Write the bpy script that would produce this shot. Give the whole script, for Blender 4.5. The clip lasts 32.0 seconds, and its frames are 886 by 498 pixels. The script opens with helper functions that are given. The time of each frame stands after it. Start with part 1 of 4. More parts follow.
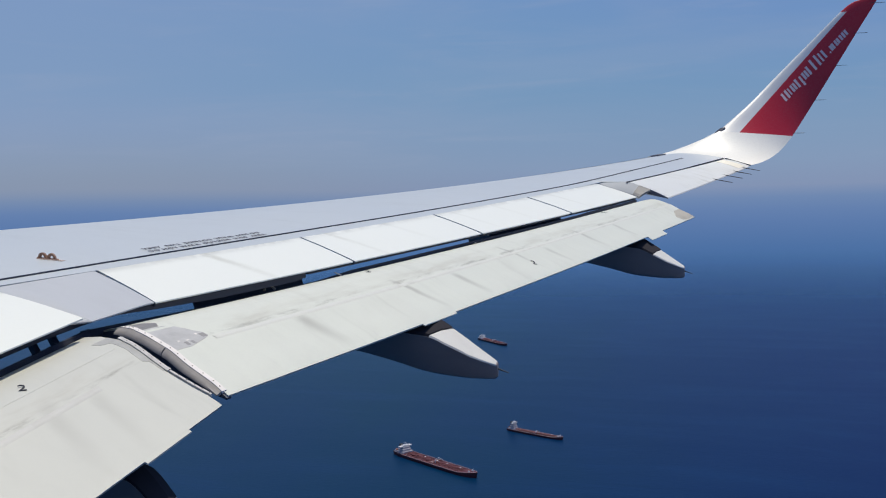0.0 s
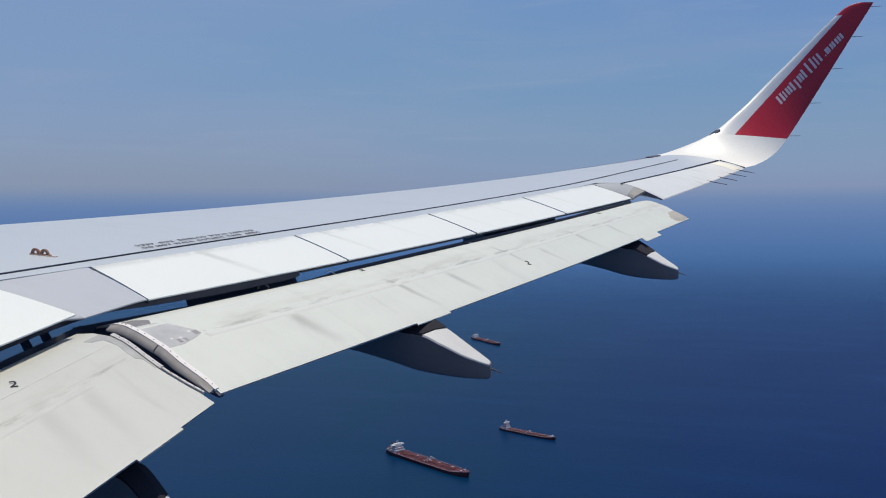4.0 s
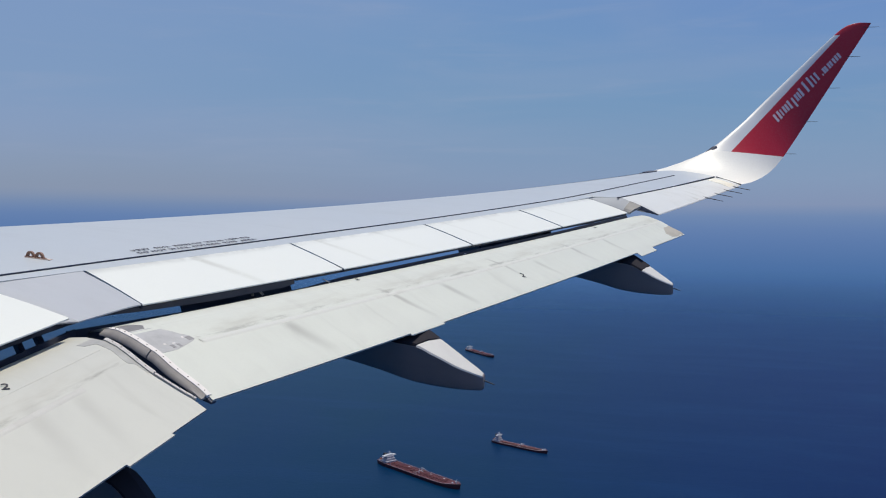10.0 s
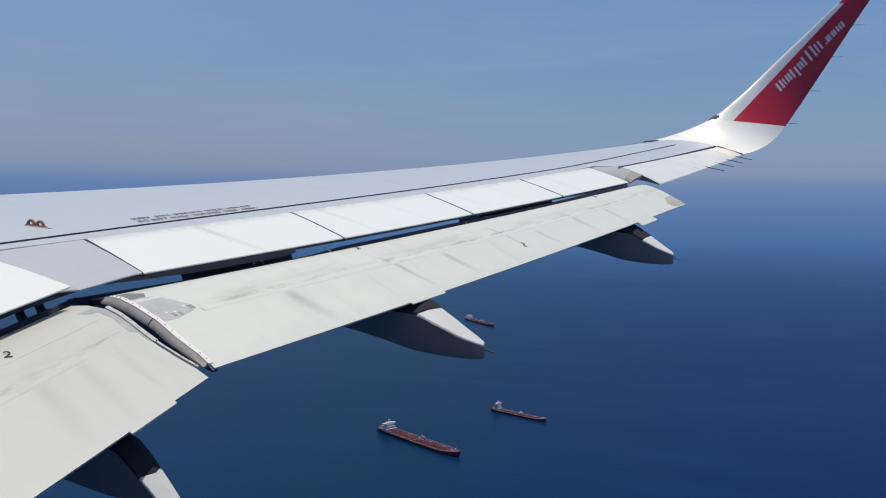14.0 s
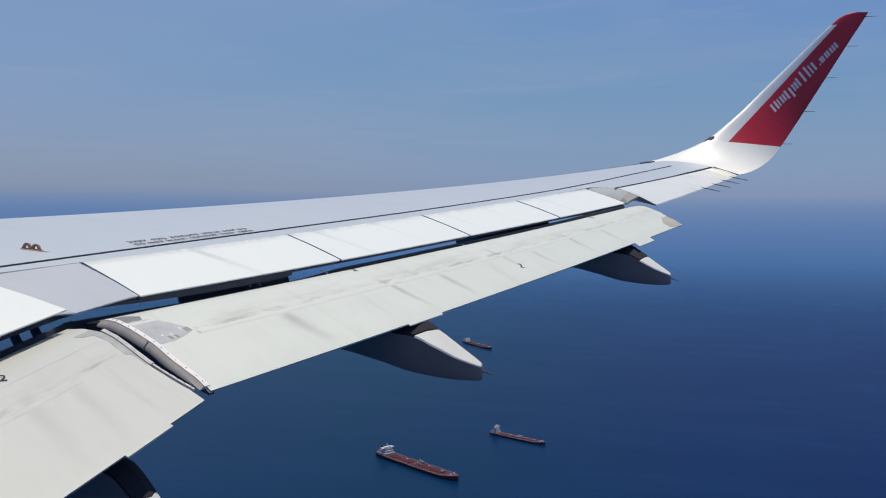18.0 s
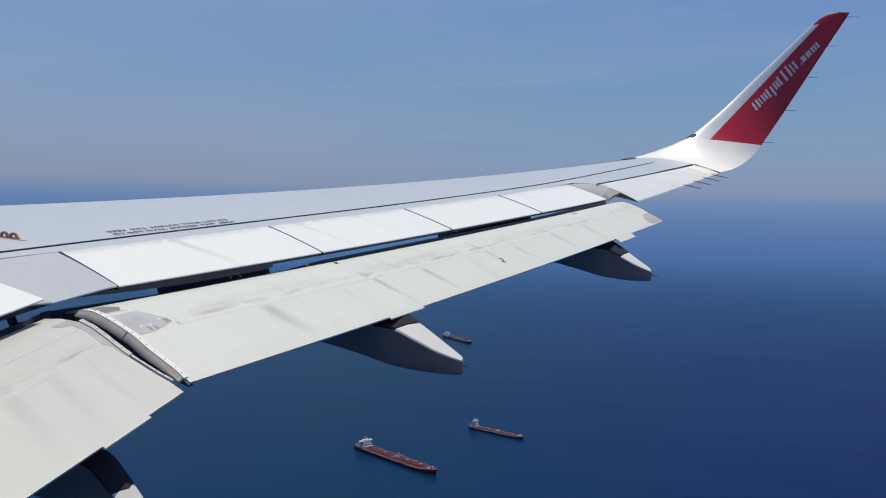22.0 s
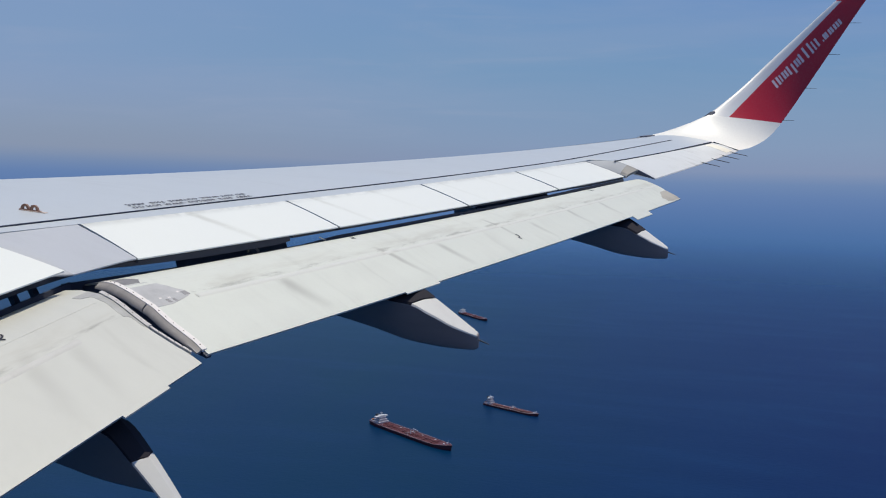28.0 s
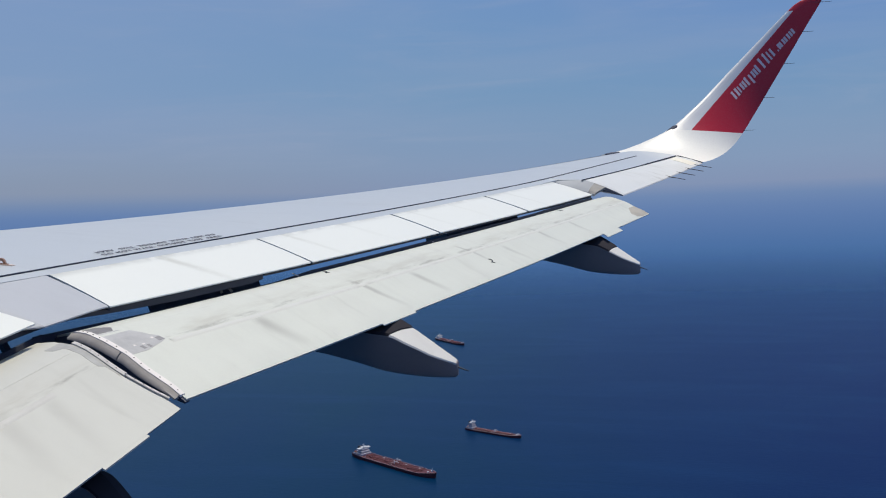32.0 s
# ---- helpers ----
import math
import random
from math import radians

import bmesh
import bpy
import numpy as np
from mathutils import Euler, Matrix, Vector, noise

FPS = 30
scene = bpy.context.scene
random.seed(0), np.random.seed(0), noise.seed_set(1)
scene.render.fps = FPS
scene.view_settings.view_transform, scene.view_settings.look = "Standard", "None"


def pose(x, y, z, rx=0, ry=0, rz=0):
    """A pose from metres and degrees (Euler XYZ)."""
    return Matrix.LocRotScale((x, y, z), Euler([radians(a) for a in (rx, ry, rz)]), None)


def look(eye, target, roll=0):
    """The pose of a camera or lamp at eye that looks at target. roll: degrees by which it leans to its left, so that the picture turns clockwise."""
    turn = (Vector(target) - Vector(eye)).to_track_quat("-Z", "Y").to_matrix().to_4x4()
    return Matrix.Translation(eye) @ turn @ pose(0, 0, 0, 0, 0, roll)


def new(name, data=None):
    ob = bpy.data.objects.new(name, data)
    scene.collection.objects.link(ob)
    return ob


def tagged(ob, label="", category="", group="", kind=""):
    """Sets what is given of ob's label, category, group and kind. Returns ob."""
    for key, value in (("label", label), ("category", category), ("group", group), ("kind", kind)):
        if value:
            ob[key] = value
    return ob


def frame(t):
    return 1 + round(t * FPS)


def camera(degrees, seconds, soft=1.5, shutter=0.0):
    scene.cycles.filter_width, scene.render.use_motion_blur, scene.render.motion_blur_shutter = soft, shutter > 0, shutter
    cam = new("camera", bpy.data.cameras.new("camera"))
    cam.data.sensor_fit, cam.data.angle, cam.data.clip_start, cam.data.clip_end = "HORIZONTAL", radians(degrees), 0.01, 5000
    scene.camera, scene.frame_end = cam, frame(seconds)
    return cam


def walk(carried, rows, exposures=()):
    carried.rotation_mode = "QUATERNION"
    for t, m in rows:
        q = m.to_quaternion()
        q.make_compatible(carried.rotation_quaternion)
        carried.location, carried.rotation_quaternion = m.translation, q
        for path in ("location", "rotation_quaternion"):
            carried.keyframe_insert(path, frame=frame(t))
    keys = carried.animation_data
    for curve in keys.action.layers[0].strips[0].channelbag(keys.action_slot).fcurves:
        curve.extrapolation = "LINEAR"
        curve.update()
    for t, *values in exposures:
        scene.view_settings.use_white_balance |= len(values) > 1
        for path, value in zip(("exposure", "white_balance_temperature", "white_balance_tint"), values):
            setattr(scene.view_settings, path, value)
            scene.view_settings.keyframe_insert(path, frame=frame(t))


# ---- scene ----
# ---- camera ----
def view(x, y, z, yaw, pitch, roll):
    return pose(x, y, z, 90 + pitch, 0, yaw) @ pose(0, 0, 0, 0, 0, roll)


ROWS = [
    (0.0, -0.002, 1.647, -0.001, 18.18, -3.32, -1.71),
    (0.5, -0.002, 1.647, -0.000, 18.27, -3.22, -1.73),
    (1.0, -0.003, 1.647, -0.000, 18.31, -3.33, -1.77),
    (1.5, -0.003, 1.647, -0.000, 18.43, -3.58, -1.83),
    (2.0, -0.003, 1.647, 0.001, 18.68, -3.69, -1.87),
    (2.5, -0.002, 1.647, 0.002, 18.86, -3.60, -1.93),
    (3.0, -0.003, 1.648, 0.002, 18.73, -3.61, -1.87),
    (3.5, -0.004, 1.650, 0.001, 18.16, -3.40, -1.63),
    (5.5, 0.001, 1.651, 0.004, 17.72, -3.49, -0.03),
    (6.0, 0.002, 1.650, 0.002, 17.91, -3.56, 0.03),
    (6.5, 0.003, 1.649, 0.000, 18.66, -3.02, -0.05),
    (7.0, 0.003, 1.650, -0.002, 18.75, -2.47, -0.13),
    (7.5, 0.001, 1.650, -0.003, 18.21, -2.46, -0.10),
    (8.0, 0.000, 1.650, -0.002, 17.59, -2.42, 0.02),
    (8.5, -0.001, 1.649, -0.002, 17.35, -2.34, 0.02),
    (9.0, -0.000, 1.648, -0.002, 17.40, -2.35, -0.15),
    (9.5, 0.001, 1.647, -0.000, 17.63, -2.50, -0.13),
    (10.0, 0.000, 1.645, 0.000, 17.56, -2.71, -0.02),
    (10.5, -0.001, 1.646, -0.001, 17.29, -2.89, 0.09),
    (11.0, -0.002, 1.647, -0.001, 17.27, -3.06, 0.14),
    (11.5, -0.003, 1.649, -0.001, 17.18, -3.21, 0.06),
    (12.0, -0.002, 1.650, -0.001, 16.80, -3.33, 0.04),
    (12.5, -0.002, 1.650, -0.002, 16.72, -3.36, 0.13),
    (13.0, -0.002, 1.649, -0.001, 17.05, -3.83, 0.12),
    (13.5, -0.004, 1.648, -0.000, 17.46, -4.49, 0.13),
    (14.0, -0.007, 1.648, -0.001, 17.56, -4.59, 0.10),
    (14.5, -0.010, 1.649, -0.002, 17.01, -4.33, -0.19),
    (16.5, -0.015, 1.663, -0.021, 15.36, -4.15, -0.29),
    (17.0, -0.012, 1.660, -0.018, 16.40, -2.78, 0.10),
    (17.5, -0.009, 1.656, -0.015, 16.75, -2.71, 0.00),
    (18.0, -0.007, 1.654, -0.013, 17.39, -3.18, -0.25),
    (18.5, -0.009, 1.655, -0.014, 17.39, -3.61, -0.18),
    (19.0, -0.012, 1.659, -0.017, 17.07, -3.73, -0.11),
    (19.5, -0.015, 1.663, -0.019, 16.85, -3.70, -0.03),
    (20.0, -0.017, 1.665, -0.020, 16.82, -3.70, 0.02),
    (20.5, -0.019, 1.666, -0.018, 16.38, -3.77, 0.21),
    (21.0, -0.020, 1.666, -0.016, 16.26, -3.68, 0.44),
    (21.5, -0.019, 1.665, -0.015, 16.46, -3.45, 0.46),
    (22.0, -0.017, 1.663, -0.015, 16.22, -3.55, 0.51),
    (22.5, -0.014, 1.661, -0.015, 16.09, -3.55, 0.59),
    (23.0, -0.011, 1.658, -0.015, 16.13, -3.49, 0.41),
    (23.5, -0.007, 1.654, -0.015, 15.98, -3.64, 0.58),
    (24.0, -0.004, 1.651, -0.015, 15.73, -3.94, 0.82),
    (24.5, -0.006, 1.653, -0.015, 15.95, -4.18, 0.91),
    (25.0, -0.010, 1.655, -0.016, 16.20, -4.10, 0.89),
    (25.5, -0.013, 1.656, -0.017, 16.48, -4.32, 0.84),
    (27.5, -0.015, 1.650, -0.026, 16.72, -4.89, 0.79),
    (28.0, -0.011, 1.647, -0.024, 17.21, -4.96, 0.86),
    (28.5, -0.006, 1.645, -0.022, 17.92, -4.95, 0.95),
    (29.0, 0.0105, 1.647, -0.020, 18.26, -4.04, 0.99),
    (29.5, 0.016, 1.650, -0.018, 18.11, -2.76, 0.42),
    (30.0, -0.006, 1.653, -0.017, 16.55, -2.35, -0.31),
    (30.5, -0.019, 1.653, -0.014, 15.51, -2.45, -0.38),
    (31.0, -0.019, 1.651, -0.012, 15.68, -2.85, -0.49),
    (31.5, -0.018, 1.649, -0.011, 15.67, -3.98, -1.46),
    (32.0, -0.019, 1.649, -0.011, 15.49, -3.38, -2.35),
]
cam = camera(50.56, 32.0, soft=1.1)
walk(cam, [(t, view(*r)) for t, *r in ROWS])

# ---- sky and sun ----
SUN_TO = Vector((0.05, 0.13, 0.98)).normalized()
world = bpy.data.worlds.new("sky")
scene.world = world
world.use_nodes = True


class Nodes:
    """Short hand for building a node tree."""

    def __init__(self, tree):
        self.tree = tree
        tree.nodes.clear()

    def add(self, kind, **inputs):
        node = self.tree.nodes.new(kind)
        for key, value in inputs.items():
            self.plug(node, key, value)
        return node

    def plug(self, node, key, value):
        slot = node.inputs[int(key[1:])] if key[0] == "i" and key[1:].isdigit() else node.inputs[key.replace("_", " ")]
        if isinstance(value, bpy.types.NodeSocket):
            self.tree.links.new(value, slot)
        elif isinstance(value, bpy.types.Node):
            self.tree.links.new(value.outputs[0], slot)
        else:
            slot.default_value = value

    def math(self, op, a, b=0.0, c=0.0, clamp=False):
        node = self.add("ShaderNodeMath", i0=a, i1=b, i2=c)
        node.operation, node.use_clamp = op, clamp
        return node.outputs[0]

    def noise(self, vec, scale, detail=3.0, rough=0.5, distort=0.0):
        return self.add("ShaderNodeTexNoise", Vector=vec, Scale=scale, Detail=detail, Roughness=rough, Distortion=distort).outputs[0]

    def ramp(self, fac, stops):
        node = self.add("ShaderNodeValToRGB", Fac=fac)
        el = node.color_ramp.elements
        while len(el) < len(stops):
            el.new(0.5)
        for e, (p, c) in zip(el, stops):
            e.position, e.color = p, (*c, 1) if len(c) == 3 else c
        return node.outputs[0]

    def span(self, value, a, b):
        node = self.add("ShaderNodeMapRange", Value=value, From_Min=a, From_Max=b)
        node.interpolation_type = "SMOOTHSTEP"
        return node.outputs[0]

    def mix(self, fac, a, b):
        node = self.add("ShaderNodeMix")
        node.data_type = "RGBA"
        for slot, v in ((0, fac), (6, a), (7, b)):
            if isinstance(v, bpy.types.NodeSocket):
                self.tree.links.new(v, node.inputs[slot])
            else:
                node.inputs[slot].default_value = v if slot == 0 else (*v, 1)
        return node.outputs[2]

    def scaled(self, vec, scale, rot=(0, 0, 0)):
        return self.add("ShaderNodeMapping", Vector=vec, Scale=scale, Rotation=rot).outputs[0]


def lin(r, g, b):
    return tuple((v / 255 / 12.92) if v < 10.3 else ((v / 255 + 0.055) / 1.055) ** 2.4 for v in (r, g, b))


k = Nodes(world.node_tree)
way = k.add("ShaderNodeTexCoord").outputs["Generated"]
axes = k.add("ShaderNodeSeparateXYZ", Vector=way)
DEG = 1 / 180
# the aircraft banks a little, so the hazy horizon stands higher on the bow side
bank = k.math("MULTIPLY", k.span(axes.outputs[0], -0.15, -0.75), 1.05 * DEG)
up = k.math("SUBTRACT", k.math("MULTIPLY_ADD", k.math("ARCSINE", axes.outputs[2]), 1 / math.pi, 0.5), bank)
# below the horizon the ramp paints the haze over the far sea
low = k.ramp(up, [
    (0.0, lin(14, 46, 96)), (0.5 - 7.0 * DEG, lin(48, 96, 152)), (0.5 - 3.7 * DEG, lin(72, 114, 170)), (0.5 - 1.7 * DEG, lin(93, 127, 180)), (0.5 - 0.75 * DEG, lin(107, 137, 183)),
    (0.5 - 0.05 * DEG, lin(131, 150, 186)), (0.5 + 1.5 * DEG, lin(129, 154, 190)), (0.5 + 6 * DEG, lin(115, 152, 191)),
    (0.5 + 10 * DEG, lin(114, 151, 195)), (0.5 + 17 * DEG, lin(115, 148, 202)), (0.5 + 35 * DEG, lin(96, 134, 198)), (1.0, lin(70, 112, 188))])
# lilac haze on the bow side, clearer and deeper blue towards the stern
bow = k.math("MULTIPLY", k.span(axes.outputs[0], -0.15, -0.75), k.span(up, 0.5, 0.5 + 4 * DEG))
stern = k.math("MULTIPLY", k.span(axes.outputs[0], -0.35, 0.15), k.span(up, 0.5 + 3 * DEG, 0.5 + 14 * DEG))
murk = k.math("MULTIPLY", k.span(axes.outputs[0], -0.15, -0.65), k.math("MULTIPLY", k.span(up, 0.5 - 1.6 * DEG, 0.5 + 0.3 * DEG), k.math("SUBTRACT", 1.0, k.span(up, 0.5 + 0.5 * DEG, 0.5 + 6 * DEG))))
low = k.mix(k.math("MULTIPLY", murk, 0.6), low, lin(137, 151, 174))
haze = k.mix(k.math("MULTIPLY", stern, 0.75), k.mix(k.math("MULTIPLY", bow, 0.5), low, lin(141, 161, 200)), lin(104, 140, 199))
# thin cirrus, drawn out along the horizon
flat = k.scaled(way, (1.0, 1.0, 5.5))
veil = k.noise(flat, 2.2, 5.0, 0.55, 0.6)
fine = k.noise(k.scaled(way, (1.6, 1.6, 14.0), (0.0, 0.12, 0.3)), 3.0, 6.0, 0.6, 0.8)
high = k.math("MULTIPLY", k.span(up, 0.5, 0.5 + 3 * DEG), k.math("SUBTRACT", 1.0, k.span(up, 0.66, 0.85)))
amount = k.math("MULTIPLY", k.math("MULTIPLY_ADD", k.span(veil, 0.42, 0.75), 0.22, k.math("MULTIPLY", k.span(fine, 0.5, 0.8), 0.20)), high)
cloudy = k.mix(amount, haze, lin(156, 168, 196))
nishita = k.add("ShaderNodeTexSky")
nishita.sky_type, nishita.sun_disc = "NISHITA", False
nishita.sun_elevation, nishita.sun_rotation = math.asin(SUN_TO.z), math.atan2(SUN_TO.x, SUN_TO.y)
nishita.altitude, nishita.air_density, nishita.dust_density = 300, 1.0, 1.0
clear = k.add("ShaderNodeVectorMath", i0=nishita.outputs[0])
clear.operation = "SCALE"
clear.inputs["Scale"].default_value = 0.06
both = k.mix(0.12, cloudy, clear.outputs[0])
out = k.add("ShaderNodeBackground", Color=both, Strength=1.0)
k.add("ShaderNodeOutputWorld", Surface=out)

lamp = bpy.data.lights.new("sun", "SUN")
lamp.energy, lamp.angle, lamp.color = 3.58, radians(0.55), (1.0, 0.93, 0.76)
sun = new("sun", lamp)
sun.matrix_world = look(SUN_TO * 60, (0, 0, 0))


# ---- materials ----
def material(name):
    m = bpy.data.materials.new(name)
    m.use_nodes = True
    return m, Nodes(m.node_tree)


def finish(k, base, rough=0.4, metal=0.0, bump=None, depth=0.002, ior=1.5, spec=0.5):
    p = k.add("ShaderNodeBsdfPrincipled", Base_Color=base if isinstance(base, bpy.types.NodeSocket) else (*base, 1), Roughness=rough, Metallic=metal, IOR=ior)
    p.inputs["Specular IOR Level"].default_value = spec
    if bump is not None:
        b = k.add("ShaderNodeBump", Height=bump, Distance=depth, Strength=0.6)
        k.plug(p, "Normal", b)
    k.add("ShaderNodeOutputMaterial", Surface=p)
    return p


def paint(name, colour, dirt, amount=0.35, rough=0.35, scale=1.0, streak=(1.2, 9.0, 9.0), spec=0.5):
    """Aircraft paint: faint mottling, dirt streaked along the air flow, fine grain."""
    m, k = material(name)
    at = k.add("ShaderNodeTexCoord").outputs["Object"]
    broad = k.noise(at, 0.9 * scale, 4.0, 0.55)
    lines = k.noise(k.scaled(at, streak, (0, 0, 0)), 1.0 * scale, 5.0, 0.65, 0.3)
    grain = k.noise(at, 60.0, 3.0, 0.6)
    soil = k.math("MULTIPLY", k.math("MULTIPLY", k.span(lines, 0.42, 0.8), k.span(broad, 0.3, 0.75)), amount)
    col = k.mix(soil, colour, dirt)
    col = k.mix(k.math("MULTIPLY", k.span(grain, 0.35, 0.75), 0.10), col, tuple(c * 0.8 for c in colour))
    gloss = k.math("MULTIPLY_ADD", broad, 0.18, rough - 0.06)
    finish(k, col, gloss, 0.0, k.math("ADD", k.math("MULTIPLY", broad, 1.0), k.math("MULTIPLY", grain, 0.06)), 0.006, spec=spec)
    return m


def worn(name, colour, rough=0.4, metal=0.0, scale=20.0, vary=0.35, spec=0.5):
    m, k = material(name)
    at = k.add("ShaderNodeTexCoord").outputs["Object"]
    a, b = k.noise(at, scale, 4.0, 0.6), k.noise(at, scale * 6, 3.0, 0.6)
    col = k.mix(k.math("MULTIPLY", a, vary), colour, tuple(c * 0.45 for c in colour))
    finish(k, col, k.math("MULTIPLY_ADD", b, 0.25, rough - 0.1), metal, b, 0.001, spec=spec)
    return m


def spoiler_paint():
    """White spoiler paint, almost clean; a map over the panel (u along the span, v aft) carries single smears behind the hinges."""
    m, k = material("spoiler_white_paint")
    sep = k.add("ShaderNodeSeparateXYZ", Vector=k.add("ShaderNodeUVMap").outputs[0])
    u, v = sep.outputs[0], sep.outputs[1]
    at = k.add("ShaderNodeTexCoord").outputs["Object"]
    broad, grain = k.noise(at, 1.1, 4.0, 0.55), k.noise(at, 60.0, 3.0, 0.6)
    wisp = k.noise(at, 7.0, 5.0, 0.65, 0.5)
    white, dirt = (0.745, 0.748, 0.695), (0.44, 0.43, 0.36)
    col = k.mix(k.math("MULTIPLY", k.span(broad, 0.45, 0.8), 0.16), white, (0.66, 0.66, 0.62))
    for u0, wide, lean, much in ((0.80, 0.060, 0.16, 0.65), (2.02, 0.05, 0.14, 0.42), (2.75, 0.06, 0.14, 0.16), (3.75, 0.05, 0.12, 0.22), (4.45, 0.06, 0.12, 0.16), (5.65, 0.05, 0.12, 0.32), (-1.3, 0.06, 0.1, 0.2)):
        off = k.math("SUBTRACT", u, k.math("MULTIPLY_ADD", v, lean, u0))
        off = k.math("ABSOLUTE", k.math("MULTIPLY_ADD", k.math("SUBTRACT", wisp, 0.5), wide, off))
        fade = k.math("SUBTRACT", 1.0, k.math("MULTIPLY", v, 0.75))
        smear = k.math("MULTIPLY", k.math("MULTIPLY", k.math("SUBTRACT", 1.0, k.span(off, 0.0, wide)), fade), k.span(wisp, 0.20, 0.52))
        col = k.mix(k.math("MULTIPLY", smear, much), col, dirt)
    front = k.math("MULTIPLY", k.math("SUBTRACT", 1.0, k.span(v, 0.0, 0.17)), k.span(wisp, 0.30, 0.62))
    col = k.mix(k.math("MULTIPLY", front, 0.62), col, (0.45, 0.45, 0.41))
    col = k.mix(k.math("MULTIPLY", k.span(grain, 0.35, 0.75), 0.08), col, (0.62, 0.62, 0.58))
    finish(k, col, k.math("MULTIPLY_ADD", broad, 0.18, 0.30), 0.0, k.math("ADD", broad, k.math("MULTIPLY", grain, 0.05)), 0.006)
    return m


SKIN = paint("wing_skin_grey_paint", (0.478, 0.502, 0.520), (0.30, 0.31, 0.33), 0.30, 0.34)
PANEL = paint("panel_grey_paint", (0.455, 0.462, 0.480), (0.30, 0.30, 0.31), 0.35, 0.38)
MATT = paint("matt_grey_panel_paint", (0.40, 0.41, 0.42), (0.28, 0.28, 0.28), 0.35, 0.7, spec=0.15)
WHITE = spoiler_paint()
AILERON = paint("aileron_grey_white_paint", (0.67, 0.665, 0.635), (0.37, 0.35, 0.29), 0.85, 0.40)
# cream tone for the sun glare on the aileron
GLARE = paint("warm_glare_cream", (0.84, 0.78, 0.63), (0.55, 0.52, 0.45), 0.3, 0.3)
# fairing sides darkened and browned in place of shade; lighter paint for the sunlit top
BELLY = paint("fairing_shaded_side_paint", (0.40, 0.325, 0.295), (0.25, 0.20, 0.185), 0.35, 0.5, spec=0.12)
LIT_TOP = paint("fairing_sunlit_top_paint", (0.66, 0.64, 0.60), (0.46, 0.44, 0.40), 0.35, 0.45, spec=0.3)
# dark tone for the flap's shadow on the fairing decks
FLAP_SHADOW = worn("flap_shadow_dark", (0.040, 0.037, 0.044), 0.8, 0.0, 20.0, 0.4, 0.08)
LIP = paint("pale_lip_paint", (0.63, 0.62, 0.56), (0.44, 0.42, 0.37), 0.7, 0.4)
DULL_LIP = paint("dull_lip_paint", (0.545, 0.53, 0.49), (0.42, 0.40, 0.36), 0.7, 0.4)
METAL = worn("pale_riveted_metal", (0.80, 0.75, 0.71), 0.5, 0.0, 14.0, 0.3, 0.3)
DULL = worn("dull_scuffed_metal", (0.66, 0.63, 0.60), 0.5, 0.0, 24.0, 0.9, 0.3)
PLATE = worn("scuffed_grey_plate", (0.60, 0.585, 0.57), 0.42, 0.0, 9.0, 1.0, 0.4)
FADED = worn("faded_grey_plate", (0.50, 0.49, 0.465), 0.45, 0.0, 16.0, 0.8, 0.4)
GRIMY = worn("grimy_grey_paint", (0.36, 0.345, 0.34), 0.5, 0.0, 20.0, 0.8, 0.3)
# sooty wear plate, and the shade painted at the fixed panel's end
SOOTY_SHADE = worn("sooty_plate_and_shade_grey", (0.27, 0.26, 0.26), 0.5, 0.0, 14.0, 0.8, 0.3)
RUBBER = worn("scuffed_grey_brown_plate", (0.42, 0.39, 0.37), 0.6, 0.0, 12.0, 0.9, 0.2)
BROWN_PLATE = worn("worn_beige_plate", (0.52, 0.48, 0.41), 0.5, 0.0, 6.0, 0.8, 0.2)
# recess colours, set dark so that part of the shade lies in the paint
DARK = worn("dark_metal_and_shade", (0.085, 0.090, 0.120), 0.6, 0.0, 8.0, 0.4)
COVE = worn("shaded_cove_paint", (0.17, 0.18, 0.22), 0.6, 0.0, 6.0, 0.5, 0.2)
SHROUD = worn("cove_shade_paint", (0.060, 0.066, 0.092), 0.7, 0.0, 8.0, 0.4, 0.12)
SEAL = worn("black_sealant", (0.015, 0.022, 0.042), 0.7, 0.0, 30.0, 0.3, 0.12)
RIVET = worn("dark_rivet", (0.10, 0.09, 0.09), 0.5, 0.4, 40.0, 0.3)
INK = worn("black_stencil_paint", (0.06, 0.06, 0.075), 0.65, 0.0, 60.0, 0.5, 0.15)
STENCIL = worn("faded_stencil_paint", (0.19, 0.19, 0.21), 0.65, 0.0, 60.0, 0.5, 0.15)
HOIST = worn("brown_orange_fitting", (0.34, 0.18, 0.115), 0.5, 0.0, 40.0, 0.6)
PALE_ORANGE = worn("pale_orange_tone", (0.66, 0.50, 0.42), 0.5, 0.0, 30.0, 0.3)
LETTER = worn("pale_letter_paint", (0.70, 0.58, 0.61), 0.4, 0.0, 40.0, 0.3)
WICK = worn("grey_carbon_wick", (0.05, 0.05, 0.055), 0.6, 0.0, 40.0, 0.3)
STEEL_LIP = worn("polished_leading_edge", (0.66, 0.67, 0.69), 0.36, 0.6, 6.0, 0.4)
# unseen skin, kept darker grey to cut bounce light on the fairings
SHELL = paint("fuselage_paint", (0.40, 0.39, 0.38), (0.25, 0.25, 0.25), 0.3, 0.4)
LINING = worn("grey_cabin_plastic", (0.24, 0.25, 0.29), 0.55, 0.0, 12.0, 0.15)


